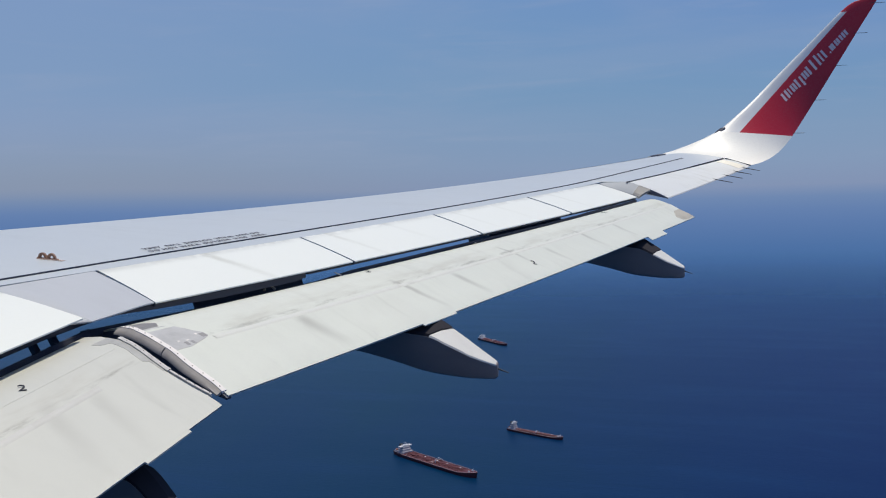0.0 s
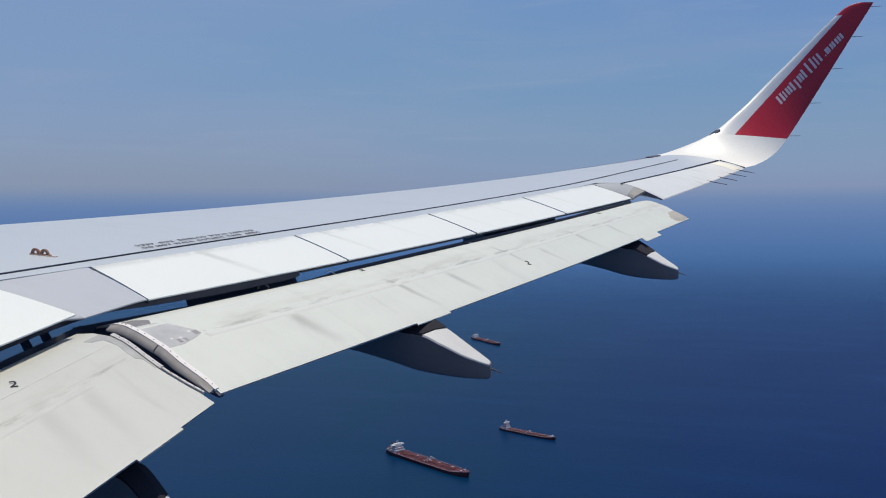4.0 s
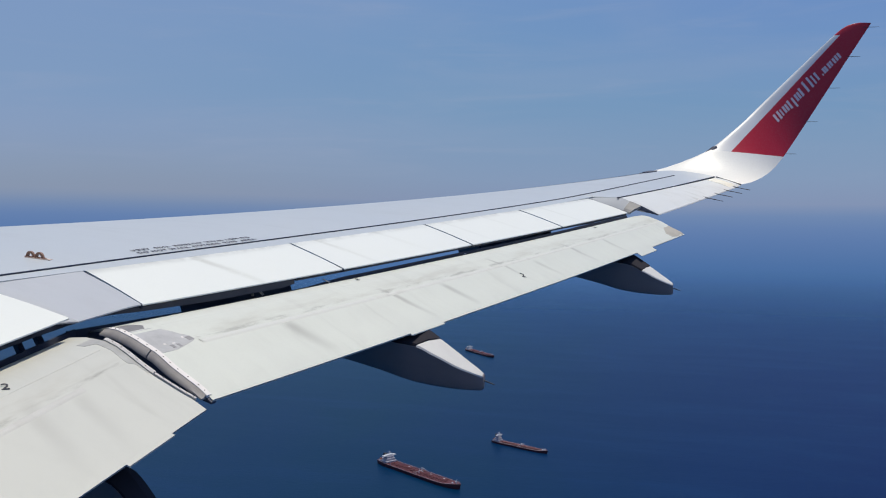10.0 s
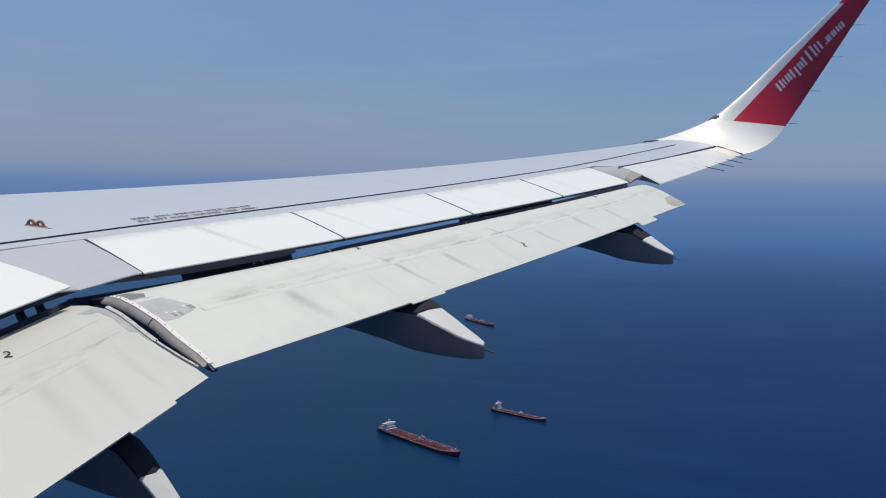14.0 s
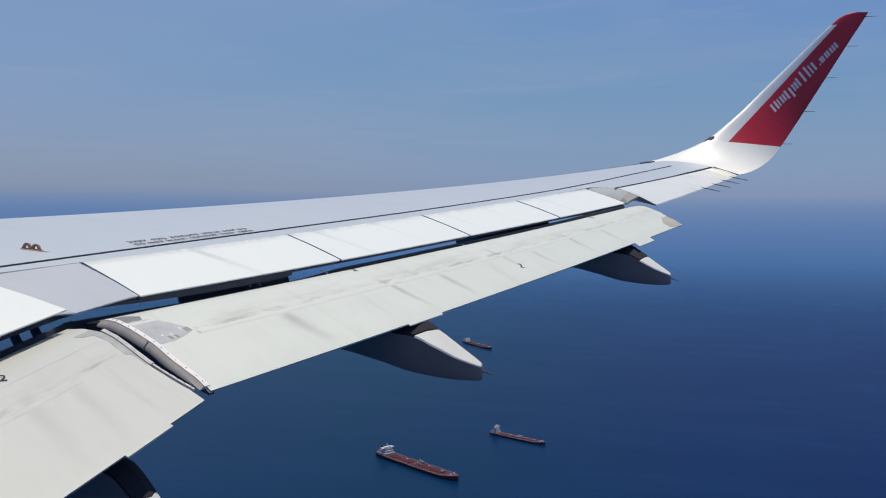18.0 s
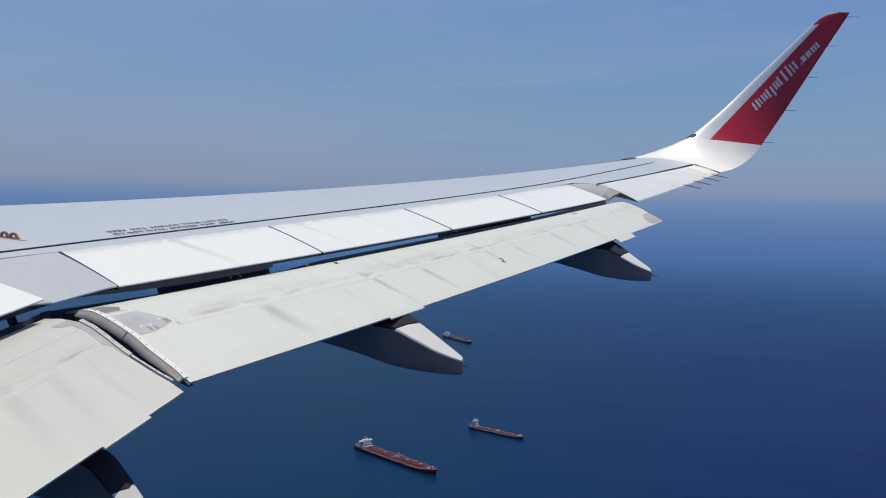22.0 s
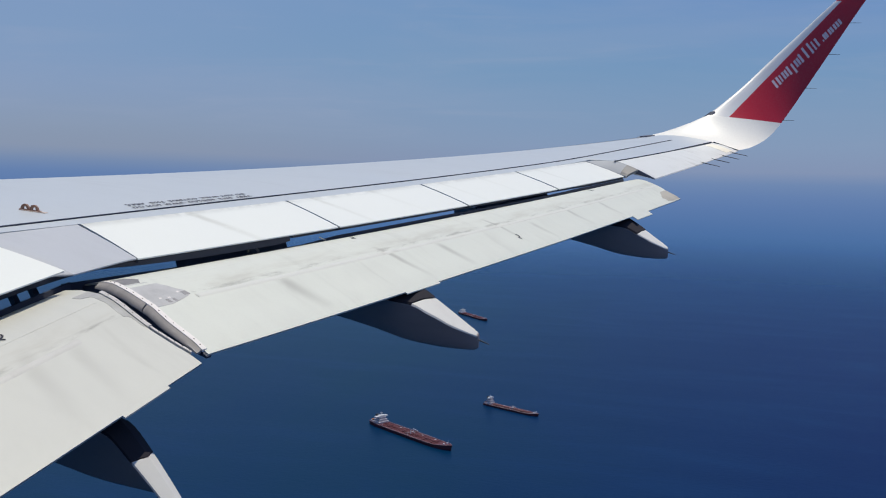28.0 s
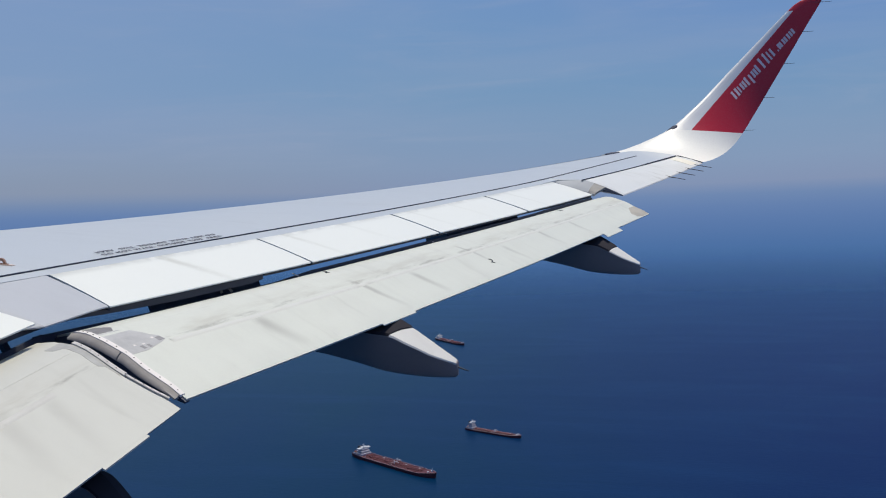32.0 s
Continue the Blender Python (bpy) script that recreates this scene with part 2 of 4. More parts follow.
def flap_paint(name, smudges, grime=0.5, joint=0.628, tone=0.98, clean=(0.635, 0.640, 0.568)):
    """Warm off-white flap paint. The map runs along the span (u, metres) and over the chord (v, 0 nose to 1 trailing edge)."""
    m, k = material(name)
    uv = k.add("ShaderNodeUVMap").outputs[0]
    sep = k.add("ShaderNodeSeparateXYZ", Vector=uv)
    u, v = sep.outputs[0], sep.outputs[1]
    at = k.add("ShaderNodeTexCoord").outputs["Object"]
    broad = k.noise(at, 1.6, 4.0, 0.55)
    blotch = k.noise(k.scaled(uv, (2.2, 1.4, 1.0)), 2.2, 5.0, 0.6, 0.4)
    lines = k.noise(k.scaled(uv, (9.0, 0.8, 1.0)), 1.0, 5.0, 0.65, 0.6)
    grain = k.noise(at, 70.0, 3.0, 0.6)
    base, dirt = tuple(c * tone for c in clean), (0.36, 0.35, 0.31)
    col = k.mix(k.math("MULTIPLY", k.span(blotch, 0.4, 0.78), 0.30), base, (0.55 * tone, 0.54 * tone, 0.49 * tone))
    col = k.mix(k.math("MULTIPLY", k.math("MULTIPLY", k.span(lines, 0.48, 0.8), k.span(broad, 0.3, 0.7)), 0.35), col, dirt)
    # grime along the joint between main flap and tab
    wob = k.math("MULTIPLY_ADD", k.noise(k.scaled(uv, (7.0, 1.0, 1.0)), 1.0, 4.0, 0.6), 0.03, -0.015)
    off = k.math("ABSOLUTE", k.math("SUBTRACT", k.math("ADD", v, wob), joint))
    spots = k.span(k.noise(k.scaled(uv, (2.6, 14.0, 1.0)), 1.3, 6.0, 0.72, 0.3), 0.44, 0.66)
    line = k.math("MULTIPLY", k.math("SUBTRACT", 1.0, k.span(off, 0.0, 0.020)), spots)
    col = k.mix(k.math("MULTIPLY", line, grime), col, (0.19, 0.175, 0.15))
    # a broad warm film of dirt ahead of the joint, thicker in places
    film = k.math("MULTIPLY", k.span(v, joint - 0.16, joint - 0.015), k.math("SUBTRACT", 1.0, k.span(v, joint - 0.012, joint + 0.004)))
    film = k.math("MULTIPLY", film, k.span(k.noise(k.scaled(uv, (1.3, 6.0, 1.0)), 1.6, 5.0, 0.65, 0.5), 0.38, 0.72))
    col = k.mix(k.math("MULTIPLY", film, 0.42), col, (0.36, 0.325, 0.265))
    # smudges blown aft from single fittings
    for u0, v0, v1, wide, lean, much in smudges:
        mid = k.math("SUBTRACT", u, k.math("MULTIPLY_ADD", k.math("SUBTRACT", v, v0), lean, u0))
        across = k.math("SUBTRACT", 1.0, k.span(k.math("ABSOLUTE", k.math("MULTIPLY_ADD", k.math("SUBTRACT", blotch, 0.5), wide, mid)), 0.0, wide))
        along = k.math("MULTIPLY", k.span(v, v0 - 0.04, v0 + 0.05), k.math("SUBTRACT", 1.0, k.span(v, v0 + 0.05, v1)))
        col = k.mix(k.math("MULTIPLY", k.math("MULTIPLY", across, along), much), col, (0.20, 0.18, 0.16))
    col = k.mix(k.math("MULTIPLY", k.span(grain, 0.35, 0.75), 0.10), col, (0.5, 0.5, 0.46))
    finish(k, col, k.math("MULTIPLY_ADD", broad, 0.2, 0.36), 0.0, k.math("ADD", broad, k.math("MULTIPLY", grain, 0.06)), 0.006)
    return m


FLAP_OUT = flap_paint("outboard_flap_paint", [(0.64, 0.66, 1.0, 0.085, 0.25, 0.42), (1.70, 0.60, 1.0, 0.045, 0.35, 0.50), (2.30, 0.68, 1.0, 0.06, 0.30, 0.40),
    (3.25, 0.55, 0.95, 0.035, 0.3, 0.45), (3.75, 0.70, 1.0, 0.05, 0.3, 0.30), (4.55, 0.60, 0.98, 0.05, 0.3, 0.45), (5.3, 0.66, 1.0, 0.05, 0.3, 0.35),
    (1.1, 0.2, 0.5, 0.03, 0.1, 0.25), (2.6, 0.2, 0.5, 0.03, 0.1, 0.25)], 0.62)
FLAP_IN = flap_paint("inboard_flap_paint", [(-1.10, 0.45, 1.0, 0.09, -0.2, 0.20), (-0.85, 0.52, 1.0, 0.07, -0.2, 0.16), (-1.75, 0.5, 1.0, 0.12, -0.2, 0.22), (-0.62, 0.5, 0.9, 0.03, -0.1, 0.10)], 0.6, 0.490, 0.83, (0.650, 0.642, 0.580))


def winglet_paint():
    """White tip with a red field above a level line and aft of a white leading-edge band."""
    m, k = material("red_and_white_winglet_paint")
    at = k.add("ShaderNodeNewGeometry").outputs["Position"]
    sep = k.add("ShaderNodeSeparateXYZ", Vector=at)
    x, z = sep.outputs[0], sep.outputs[2]
    rise = k.math("SUBTRACT", z, 0.81)
    edge = k.math("ADD", k.math("MULTIPLY_ADD", rise, 0.845, -0.142), k.math("MULTIPLY", k.math("MULTIPLY", rise, rise), 0.012))
    aft = k.math("GREATER_THAN", x, edge)
    above = k.math("GREATER_THAN", z, k.math("MULTIPLY_ADD", x, -0.09, 0.795))
    cap = k.math("GREATER_THAN", z, 2.655)
    red = k.math("MAXIMUM", k.math("MULTIPLY", aft, above), cap)
    soft = k.noise(at, 2.0, 4.0, 0.55)
    grain = k.noise(at, 50.0, 3.0, 0.6)
    col = k.mix(red, (0.83, 0.80, 0.73), k.mix(soft, (0.50, 0.010, 0.030), (0.42, 0.008, 0.026)))
    col = k.mix(k.math("MULTIPLY", k.span(grain, 0.4, 0.8), 0.12), col, (0.3, 0.2, 0.2))
    # bare metal nose band beside the red field
    band = k.math("MULTIPLY", k.math("MULTIPLY", k.math("SUBTRACT", 1.0, aft), above), k.math("SUBTRACT", 1.0, cap))
    streaks = k.noise(k.scaled(at, (1.0, 1.0, 1.0)), 1.2, 3.0, 0.5)
    col = k.mix(band, col, k.mix(k.span(streaks, 0.3, 0.75), (0.72, 0.71, 0.69), (0.62, 0.61, 0.60)))
    p = finish(k, col, k.math("MULTIPLY_ADD", soft, 0.12, 0.36), k.math("MULTIPLY", band, 0.12), soft, 0.004)
    p.inputs["Coat Weight"].default_value, p.inputs["Coat Roughness"].default_value = 0.08, 0.3
    p.inputs["Specular IOR Level"].default_value = 0.35
    return m


WINGLET = winglet_paint()


def sea_water():
    """Deep water with broad wind patches and a window tint, teal to blue, put into its colour; far out it fades into
    the hazy distance.
    """
    m, k = material("deep_blue_sea_water")
    at = k.add("ShaderNodeTexCoord").outputs["Object"]
    sep = k.add("ShaderNodeSeparateXYZ", Vector=at)
    broad = k.noise(k.scaled(at, (1.0, 0.45, 1.0)), 0.0022, 4.0, 0.6, 0.8)
    wind = k.noise(k.scaled(at, (0.4, 1.8, 1.0), (0, 0, 0.5)), 0.008, 5.0, 0.62, 0.8)
    swell = k.noise(k.scaled(at, (1.0, 2.2, 1.0), (0, 0, 0.5)), 0.10, 5.0, 0.65)
    # teal-to-blue drift across the water imitates the tint of the window
    out = k.math("MULTIPLY_ADD", sep.outputs[1], 0.2, sep.outputs[0])
    out = k.math("ADD", out, k.math("MULTIPLY_ADD", broad, 500.0, -250.0))
    col = k.mix(k.span(out, -500.0, 550.0), (0.0001, 0.0225, 0.053), (0.0001, 0.0082, 0.065))
    col = k.mix(k.math("MULTIPLY", k.span(broad, 0.35, 0.7), 0.5), col, (0.0006, 0.018, 0.072))
    col = k.mix(k.math("MULTIPLY", k.span(wind, 0.47, 0.75), 0.5), col, (0.002, 0.024, 0.090))
    p = finish(k, col, k.math("MULTIPLY_ADD", wind, -0.06, 0.37), 0.0, swell, 0.25, ior=1.33, spec=0.13)
    # distance haze: the fade bares the haze colours painted behind the water
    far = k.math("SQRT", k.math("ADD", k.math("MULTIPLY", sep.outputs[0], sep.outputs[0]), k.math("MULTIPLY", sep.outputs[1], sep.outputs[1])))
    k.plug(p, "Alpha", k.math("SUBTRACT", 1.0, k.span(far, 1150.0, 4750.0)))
    return m


SEA = sea_water()


# ---- building helpers ----
def mesh_of(name, bm, mat, smooth=True, angle=35):
    bmesh.ops.recalc_face_normals(bm, faces=bm.faces)
    me = bpy.data.meshes.new(name)
    bm.to_mesh(me)
    bm.free()
    me.materials.append(mat)
    for p in me.polygons:
        p.use_smooth = smooth
    if smooth:
        me.set_sharp_from_angle(angle=radians(angle))
    return me


def root(name, at, label, category, group="", local=False):
    ob = new(name)
    ob.matrix_world = at if isinstance(at, Matrix) else Matrix.Translation(at)
    ob.empty_display_size = 0.2
    ob["local"] = local
    return tagged(ob, label, category, group)


def part(name, bm, mat, parent, label="", smooth=True, angle=35):
    ob = new(name, mesh_of(name, bm, mat, smooth, angle))
    ob.parent = parent
    top = parent if parent.parent is None else parent.parent
    if parent.parent is None and not parent.get("local"):
        ob.matrix_parent_inverse = top.matrix_basis.inverted()
    if label:
        ob["label"] = label
    return ob


def loft(rings, caps=True, uv=None):
    """A skin over closed rings of points. uv(i, j) gives the map's coordinates of point j of ring i."""
    bm = bmesh.new()
    vs = [[bm.verts.new(p) for p in ring] for ring in rings]
    layer = bm.loops.layers.uv.new("map") if uv else None
    count = len(rings[0])

    def face(ids):
        f = bm.faces.new([vs[i][j] for i, j in ids])
        if layer:
            for lo, (i, j) in zip(f.loops, ids):
                lo[layer].uv = uv(i, j)

    for i in range(len(rings) - 1):
        for j in range(count):
            n = (j + 1) % count
            face([(i, j), (i + 1, j), (i + 1, n), (i, n)])
    if caps:
        face([(0, j) for j in range(count)])
        face([(len(rings) - 1, j) for j in reversed(range(count))])
    return bm


def slab(bm, corners, thick, normal):
    """A plate of that thickness below the given corners (in order round the edge)."""
    nrm = Vector(normal).normalized()
    tops = [bm.verts.new(c) for c in corners]
    lows = [bm.verts.new(Vector(c) - nrm * thick) for c in corners]
    bm.faces.new(tops)
    bm.faces.new(lows[::-1])
    for i in range(len(corners)):
        j = (i + 1) % len(corners)
        bm.faces.new((tops[i], lows[i], lows[j], tops[j]))
    return bm


def box(bm, lo, hi, bevel=0.0):
    made = bmesh.ops.create_cube(bm, size=1.0, matrix=Matrix.LocRotScale([(a + b) / 2 for a, b in zip(lo, hi)], None, [b - a for a, b in zip(lo, hi)]))
    if bevel:
        edges = list({e for v in made["verts"] for e in v.link_edges})
        bmesh.ops.bevel(bm, geom=edges, offset=bevel, segments=2, affect="EDGES", profile=0.5)
    return bm


def rod(bm, a, b, r0, r1=None, sides=8):
    a, b = Vector(a), Vector(b)
    m = Matrix.Translation((a + b) / 2) @ (b - a).to_track_quat("Z", "Y").to_matrix().to_4x4()
    bmesh.ops.create_cone(bm, cap_ends=True, segments=sides, radius1=r0, radius2=r0 if r1 is None else r1, depth=(b - a).length, matrix=m)
    return bm


def lerp(a, b, t):
    return a + (b - a) * t


def table(x, points):
    """Straight-line reading of a short table of (x, y)."""
    for (x0, y0), (x1, y1) in zip(points, points[1:]):
        if x <= x1:
            return lerp(y0, y1, (x - x0) / (x1 - x0))
    return points[-1][1]


def curve(x, points):
    """The same as a smooth curve through the points."""
    n = len(points)
    i = next((i for i in range(n - 1) if x <= points[i + 1][0]), n - 2)
    (x0, y0), (x1, y1) = points[i], points[i + 1]
    slope = [(points[min(j + 1, n - 1)][1] - points[max(j - 1, 0)][1]) / (points[min(j + 1, n - 1)][0] - points[max(j - 1, 0)][0]) * (x1 - x0) for j in (i, i + 1)]
    t = max(0.0, min(1.0, (x - x0) / (x1 - x0)))
    return y0 * (1 - t) ** 2 * (1 + 2 * t) + y1 * t * t * (3 - 2 * t) + slope[0] * t * (1 - t) ** 2 - slope[1] * t * t * (1 - t)


# ---- the wing's own axes: s out along the spoilers' trailing edge, c aft across it, z up ----
SIZE = 0.952
ROOT = Vector((-2.998, 5.863, 0.0))
SPAN = Vector((math.sin(radians(15.78)), math.cos(radians(15.78)), 0))
AFT = Vector((SPAN.y, -SPAN.x, 0))


def W(s, c, z):
    return ROOT + SIZE * (SPAN * s + AFT * c + Vector((0, 0, z)))


def zs(s):
    """Height of the spoilers' trailing edge: dihedral and the upward bend under load."""
    return -0.551 + 0.0527 * s + 0.00186 * s * s


def hinge(s):
    return -0.50 if s < 7.13 else lerp(-0.17, -0.225, (s - 7.03) / 4.0)


def upper(s, c):
    """Height of the upper skin above the spoilers' trailing edge."""
    ease = max(0.0, min(1.0, (s - 6.2) / 3.6))
    c0, c1 = lerp(-0.50, -0.20, ease * ease * (3 - 2 * ease)), -2.3 + 0.12 * s
    z1 = 0.371 - 0.0231 * s + 0.00137 * s * s
    t = max(0.0, min(1.0, (c - c0) / (c1 - c0)))
    return 0.165 + (z1 - 0.165) * (1 - (1 - t) ** 1.6)


def on_skin(s, c, lift=0.0):
    return W(s, c, zs(s) + upper(s, c) + lift)


def wing_ring(s):
    c0, c1, c2 = hinge(s) - 0.012, -2.3 + 0.12 * s, -3.35 + 0.17 * s
    size = 1 - 0.055 * s
    pts = [(c, upper(s, c)) for c in [lerp(c0, c1, (i / 14) ** 1.0) for i in range(15)]]
    z1, drop = pts[-1][1], 0.30 * size
    pts += [(lerp(c1, c2, math.sin(a)), z1 - drop * (1 - math.cos(a))) for a in [i * math.pi / 16 for i in range(1, 9)]]
    rear = -0.10 if s < 7.13 else 0.05
    zl = z1 - 0.46 * size
    pts += [(lerp(c2, c1, 0.10), z1 - drop - 0.07 * size), (lerp(c2, c1, 0.45), zl + 0.03 * size), (c1, zl), (lerp(c1, c0, 0.5), lerp(zl, rear, 0.45)), (c0 - 0.05, rear)]
    return [W(s, c, zs(s) + z) for c, z in pts]


wing = root("airplane_wing", W(-4.5, -1.8, -0.9), "grey and white airliner wing with lowered flaps and upturned tip", "airplane wing")
stations = [-4.5, -3, -2, -1.2, -0.6, 0, 0.6, 1.2, 1.745, 2.4, 3, 3.49, 4.2, 5.235, 6, 6.6, 7.0, 7.125, 7.140, 7.6, 8.2, 9, 9.8, 10.5, 11.05]
part("wing_skin", loft([wing_ring(s) for s in stations]), SKIN, wing, "light grey painted wing skin", angle=50)

# polished nose along the leading edge, in five slats with gaps
for a, b in ((-4.3, -0.4), (-0.36, 2.7), (2.74, 5.6), (5.64, 8.3), (8.34, 10.9)):
    rings = []
    for i in range(7):
        s = lerp(a, b, i / 6)
        c1, c2, size = -2.3 + 0.12 * s, -3.35 + 0.17 * s, 1 - 0.055 * s
        z1, drop = upper(s, -9), 0.30 * size
        top = [(lerp(c1, c2, math.sin(t)) - 0.006, z1 - drop * (1 - math.cos(t)) + 0.005) for t in [0.55 + j * (math.pi / 2 - 0.55) / 8 for j in range(9)]]
        low = [(lerp(c2, c1, 0.06) - 0.004, z1 - drop - 0.08 * size), (lerp(c2, c1, 0.3), z1 - drop - 0.11 * size), (lerp(c2, c1, 0.3), z1 - drop - 0.02 * size), (lerp(c2, c1, 0.3), z1 - 0.12 * size)]
        rings.append([W(s, c, zs(s) + z) for c, z in top + low])
    part("slat", loft(rings), STEEL_LIP, wing, "bare metal leading-edge slat")


def ribbon(c_of_s, a, b, wide, lift, count=40, on=on_skin):
    """A thin raised strip that follows the skin."""
    bm = bmesh.new()
    rows = []
    for i in range(count + 1):
        s = lerp(a, b, i / count)
        c = c_of_s(s)
        rows.append([bm.verts.new(on(s, c + d, h)) for d, h in ((-wide / 2, -0.004), (-wide / 2, lift), (wide / 2, lift), (wide / 2, -0.004))])
    for r, q in zip(rows, rows[1:]):
        for j in range(3):
            bm.faces.new((r[j], q[j], q[j + 1], r[j + 1]))
    bm.faces.new(rows[0])
    bm.faces.new(rows[-1][::-1])
    return bm


part("skin_joint", ribbon(lambda s: -0.685 + 0.004 * s + 0.0083 * max(0.0, 2.5 - s) ** 2 * (1 if s > -1.5 else (4.0 / (2.5 - s)) ** 2), -4.2, 10.35, 0.023, 0.004, 80), SEAL, wing, "dark sealed joint between skin panels")
part("skin_joint", ribbon(lambda s: hinge(max(s, 7.2)) - 0.01, 7.10, 11.0, 0.022, 0.004), SEAL, wing, "dark gap along the aileron's hinge")

# ---- spoilers ----
def spoiler(a, b, mat, c_te=lambda s: 0.0, z_te=lambda s: 0.0, c_front=-0.503, label="white spoiler panel, closed", name="spoiler", z_front=0.168, skew=lambda s: 0.0, kinks=()):
    rings = []
    at = sorted({lerp(a, b, i / 8) for i in range(9)} | {q for q in kinks if a < q < b})
    for s in at:
        cf, ct, z1 = c_front, c_te(s), z_te(s)
        z0 = z_front(s) if callable(z_front) else z_front
        arch = [(lerp(cf, ct, t), lerp(z0, z1, t) + 0.005 * math.sin(math.pi * t)) for t in (0, 0.15, 0.35, 0.6, 0.85, 0.985)]
        rings.append([W(s - skew(s) * (c - ct) / (cf - ct), c, zs(s) + z) for c, z in arch + [(ct, z1 - 0.002), (ct, z1 - 0.009), (lerp(ct, cf, 0.5), lerp(z1, z0, 0.5) - 0.05), (cf + 0.02, z0 - 0.075)]])
    return part(name, loft(rings, uv=lambda i, j: (at[i], (0, 0.15, 0.35, 0.6, 0.85, 0.985, 1, 1, 0.5, 0)[j])), mat, wing, label, angle=12)


PITCH = 1.745
for i in range(4):
    spoiler(PITCH * i + (0.007 + 0.0035 * i if i else 0.004), PITCH * (i + 1) - 0.010 - 0.003 * i, WHITE)
# inboard spoiler: its trailing edge lies square to the fuselage
spoiler(-4.3, -0.555, WHITE, lambda s: 0.135 - 0.283 * (s + 0.55), lambda s: -0.560 + 0.152 * (s + 0.55) - zs(s), -0.42, "white inboard spoiler panel, closed", z_front=0.140, skew=lambda s: 0.10)
# fixed grey panel between them
spoiler(-0.545, -0.008, PANEL, lambda s: min(max(0.0, -0.20 * (s + 0.05)), 0.084 - 1.2 * max(0.0, -0.465 - s)), lambda s: 0.002 + 0.05 * min(0.0, s + 0.1), -0.515, "grey fixed trailing-edge panel", "fixed_panel", lambda s: 0.1655 + 0.02 * min(0.0, s + 0.05), lambda s: 0.10 * s / -0.545, (-0.465, -0.05))
# narrow fixed piece between outer spoiler and aileron
rings = []
for i in range(7):
    f = i / 6
    s = lerp(6.984, 7.140, f)
    low = [(c, -0.336 * c) for c in (-0.49, -0.33, -0.18, -0.06, 0.02)]
    high = [(-0.49, 0.165), (-0.33, 0.166), (-0.18, 0.163), (-0.04, 0.116), (0.10, 0.060)]
    top = [(lerp(p[0], q[0], f), lerp(p[1], q[1], f ** 0.7) + 0.001) for p, q in zip(low, high)]
    rings.append([W(s, c, zs(s) + z) for c, z in top + [(top[-1][0], top[-1][1] - 0.02), (-0.30, 0.03)]])
beside = part("fixed_panel", loft(rings), MATT, wing, "grey fixed panel beside the aileron")
# darker strip puts the shade at the panel's trailing end into colour
bm = bmesh.new()
tops = [bm.verts.new(r[j] + Vector((0, 0, 0.003))) for r in rings for j in (3, 4)]
lows = [bm.verts.new(r[j] - Vector((0, 0, 0.012))) for r in rings for j in (3, 4)]
for i in range(6):
    a = 2 * i
    bm.faces.new((tops[a], tops[a + 1], tops[a + 3], tops[a + 2]))
    bm.faces.new((tops[a + 1], lows[a + 1], lows[a + 3], tops[a + 3]))
    bm.faces.new((tops[a], tops[a + 2], lows[a + 2], lows[a]))
part("shaded_end", bm, SOOTY_SHADE, beside, "grey-brown end of the panel, darkened for shade", smooth=False)
# sealed slits between neighbouring spoilers
for i in range(4):
    s0, half = PITCH * i, (0.008 + 0.004 * i if i else 0.006)
    bm = bmesh.new()
    slab(bm, [W(s0 - half, -0.50, zs(s0) + 0.160), W(s0 + half, -0.50, zs(s0) + 0.160), W(s0 + half, -0.005, zs(s0) - 0.003), W(s0 - half, -0.005, zs(s0) - 0.003)], 0.02, (0, 0, 1))
    part("rubber_seal", bm, SEAL, wing, "black rubber seal between panels", smooth=False)


def aileron():
    rings = []
    for i in range(13):
        t = i / 12
        s = lerp(7.145, 11.03, t)
        h, c1 = hinge(s) + 0.008, lerp(0.316, 0.165, t)
        z0, z1 = 0.160, lerp(-0.037, 0.036, t)
        top = [(lerp(h, c1, u), lerp(z0, z1, u) + 0.014 * math.sin(math.pi * u)) for u in (0, 0.1, 0.3, 0.55, 0.8, 0.99)]
        rings.append([W(s, c, zs(s) + z) for c, z in top + [(c1, z1 - 0.010), (lerp(c1, h, 0.5), lerp(z1, z0, 0.5) - 0.06), (h, z0 - 0.11)]])
    return part("aileron", loft(rings), AILERON, wing, "grey-white aileron")


flipper = aileron()

# ---- flaps ----
PROFILE = [(-0.16, -0.17), (-0.145, -0.138), (-0.10, -0.115), (-0.03, -0.098), (0.04, -0.088), (0.12, -0.078), (0.20, -0.083), (0.26, -0.097), (0.32, -0.115), (0.40, -0.143),
    (0.49, -0.175), (0.55, -0.205), (0.61, -0.238), (0.70, -0.277), (0.79, -0.315), (0.875, -0.365)]
UNDER = [(0.872, -0.375), (0.62, -0.315), (0.40, -0.275), (0.15, -0.26), (-0.04, -0.245), (-0.13, -0.215)]
S_IN, S_OUT = -0.30, 7.05


def flap_at(s, c, z):
    """Point of the tapering outboard flap from the root profile's c and z."""
    t = (s - S_IN) / (S_OUT - S_IN)
    return W(s, lerp(c, -0.06 + (c + 0.16) * 0.691, t), zs(s) + lerp(z, -0.04 + (z + 0.078) * 0.746, t))


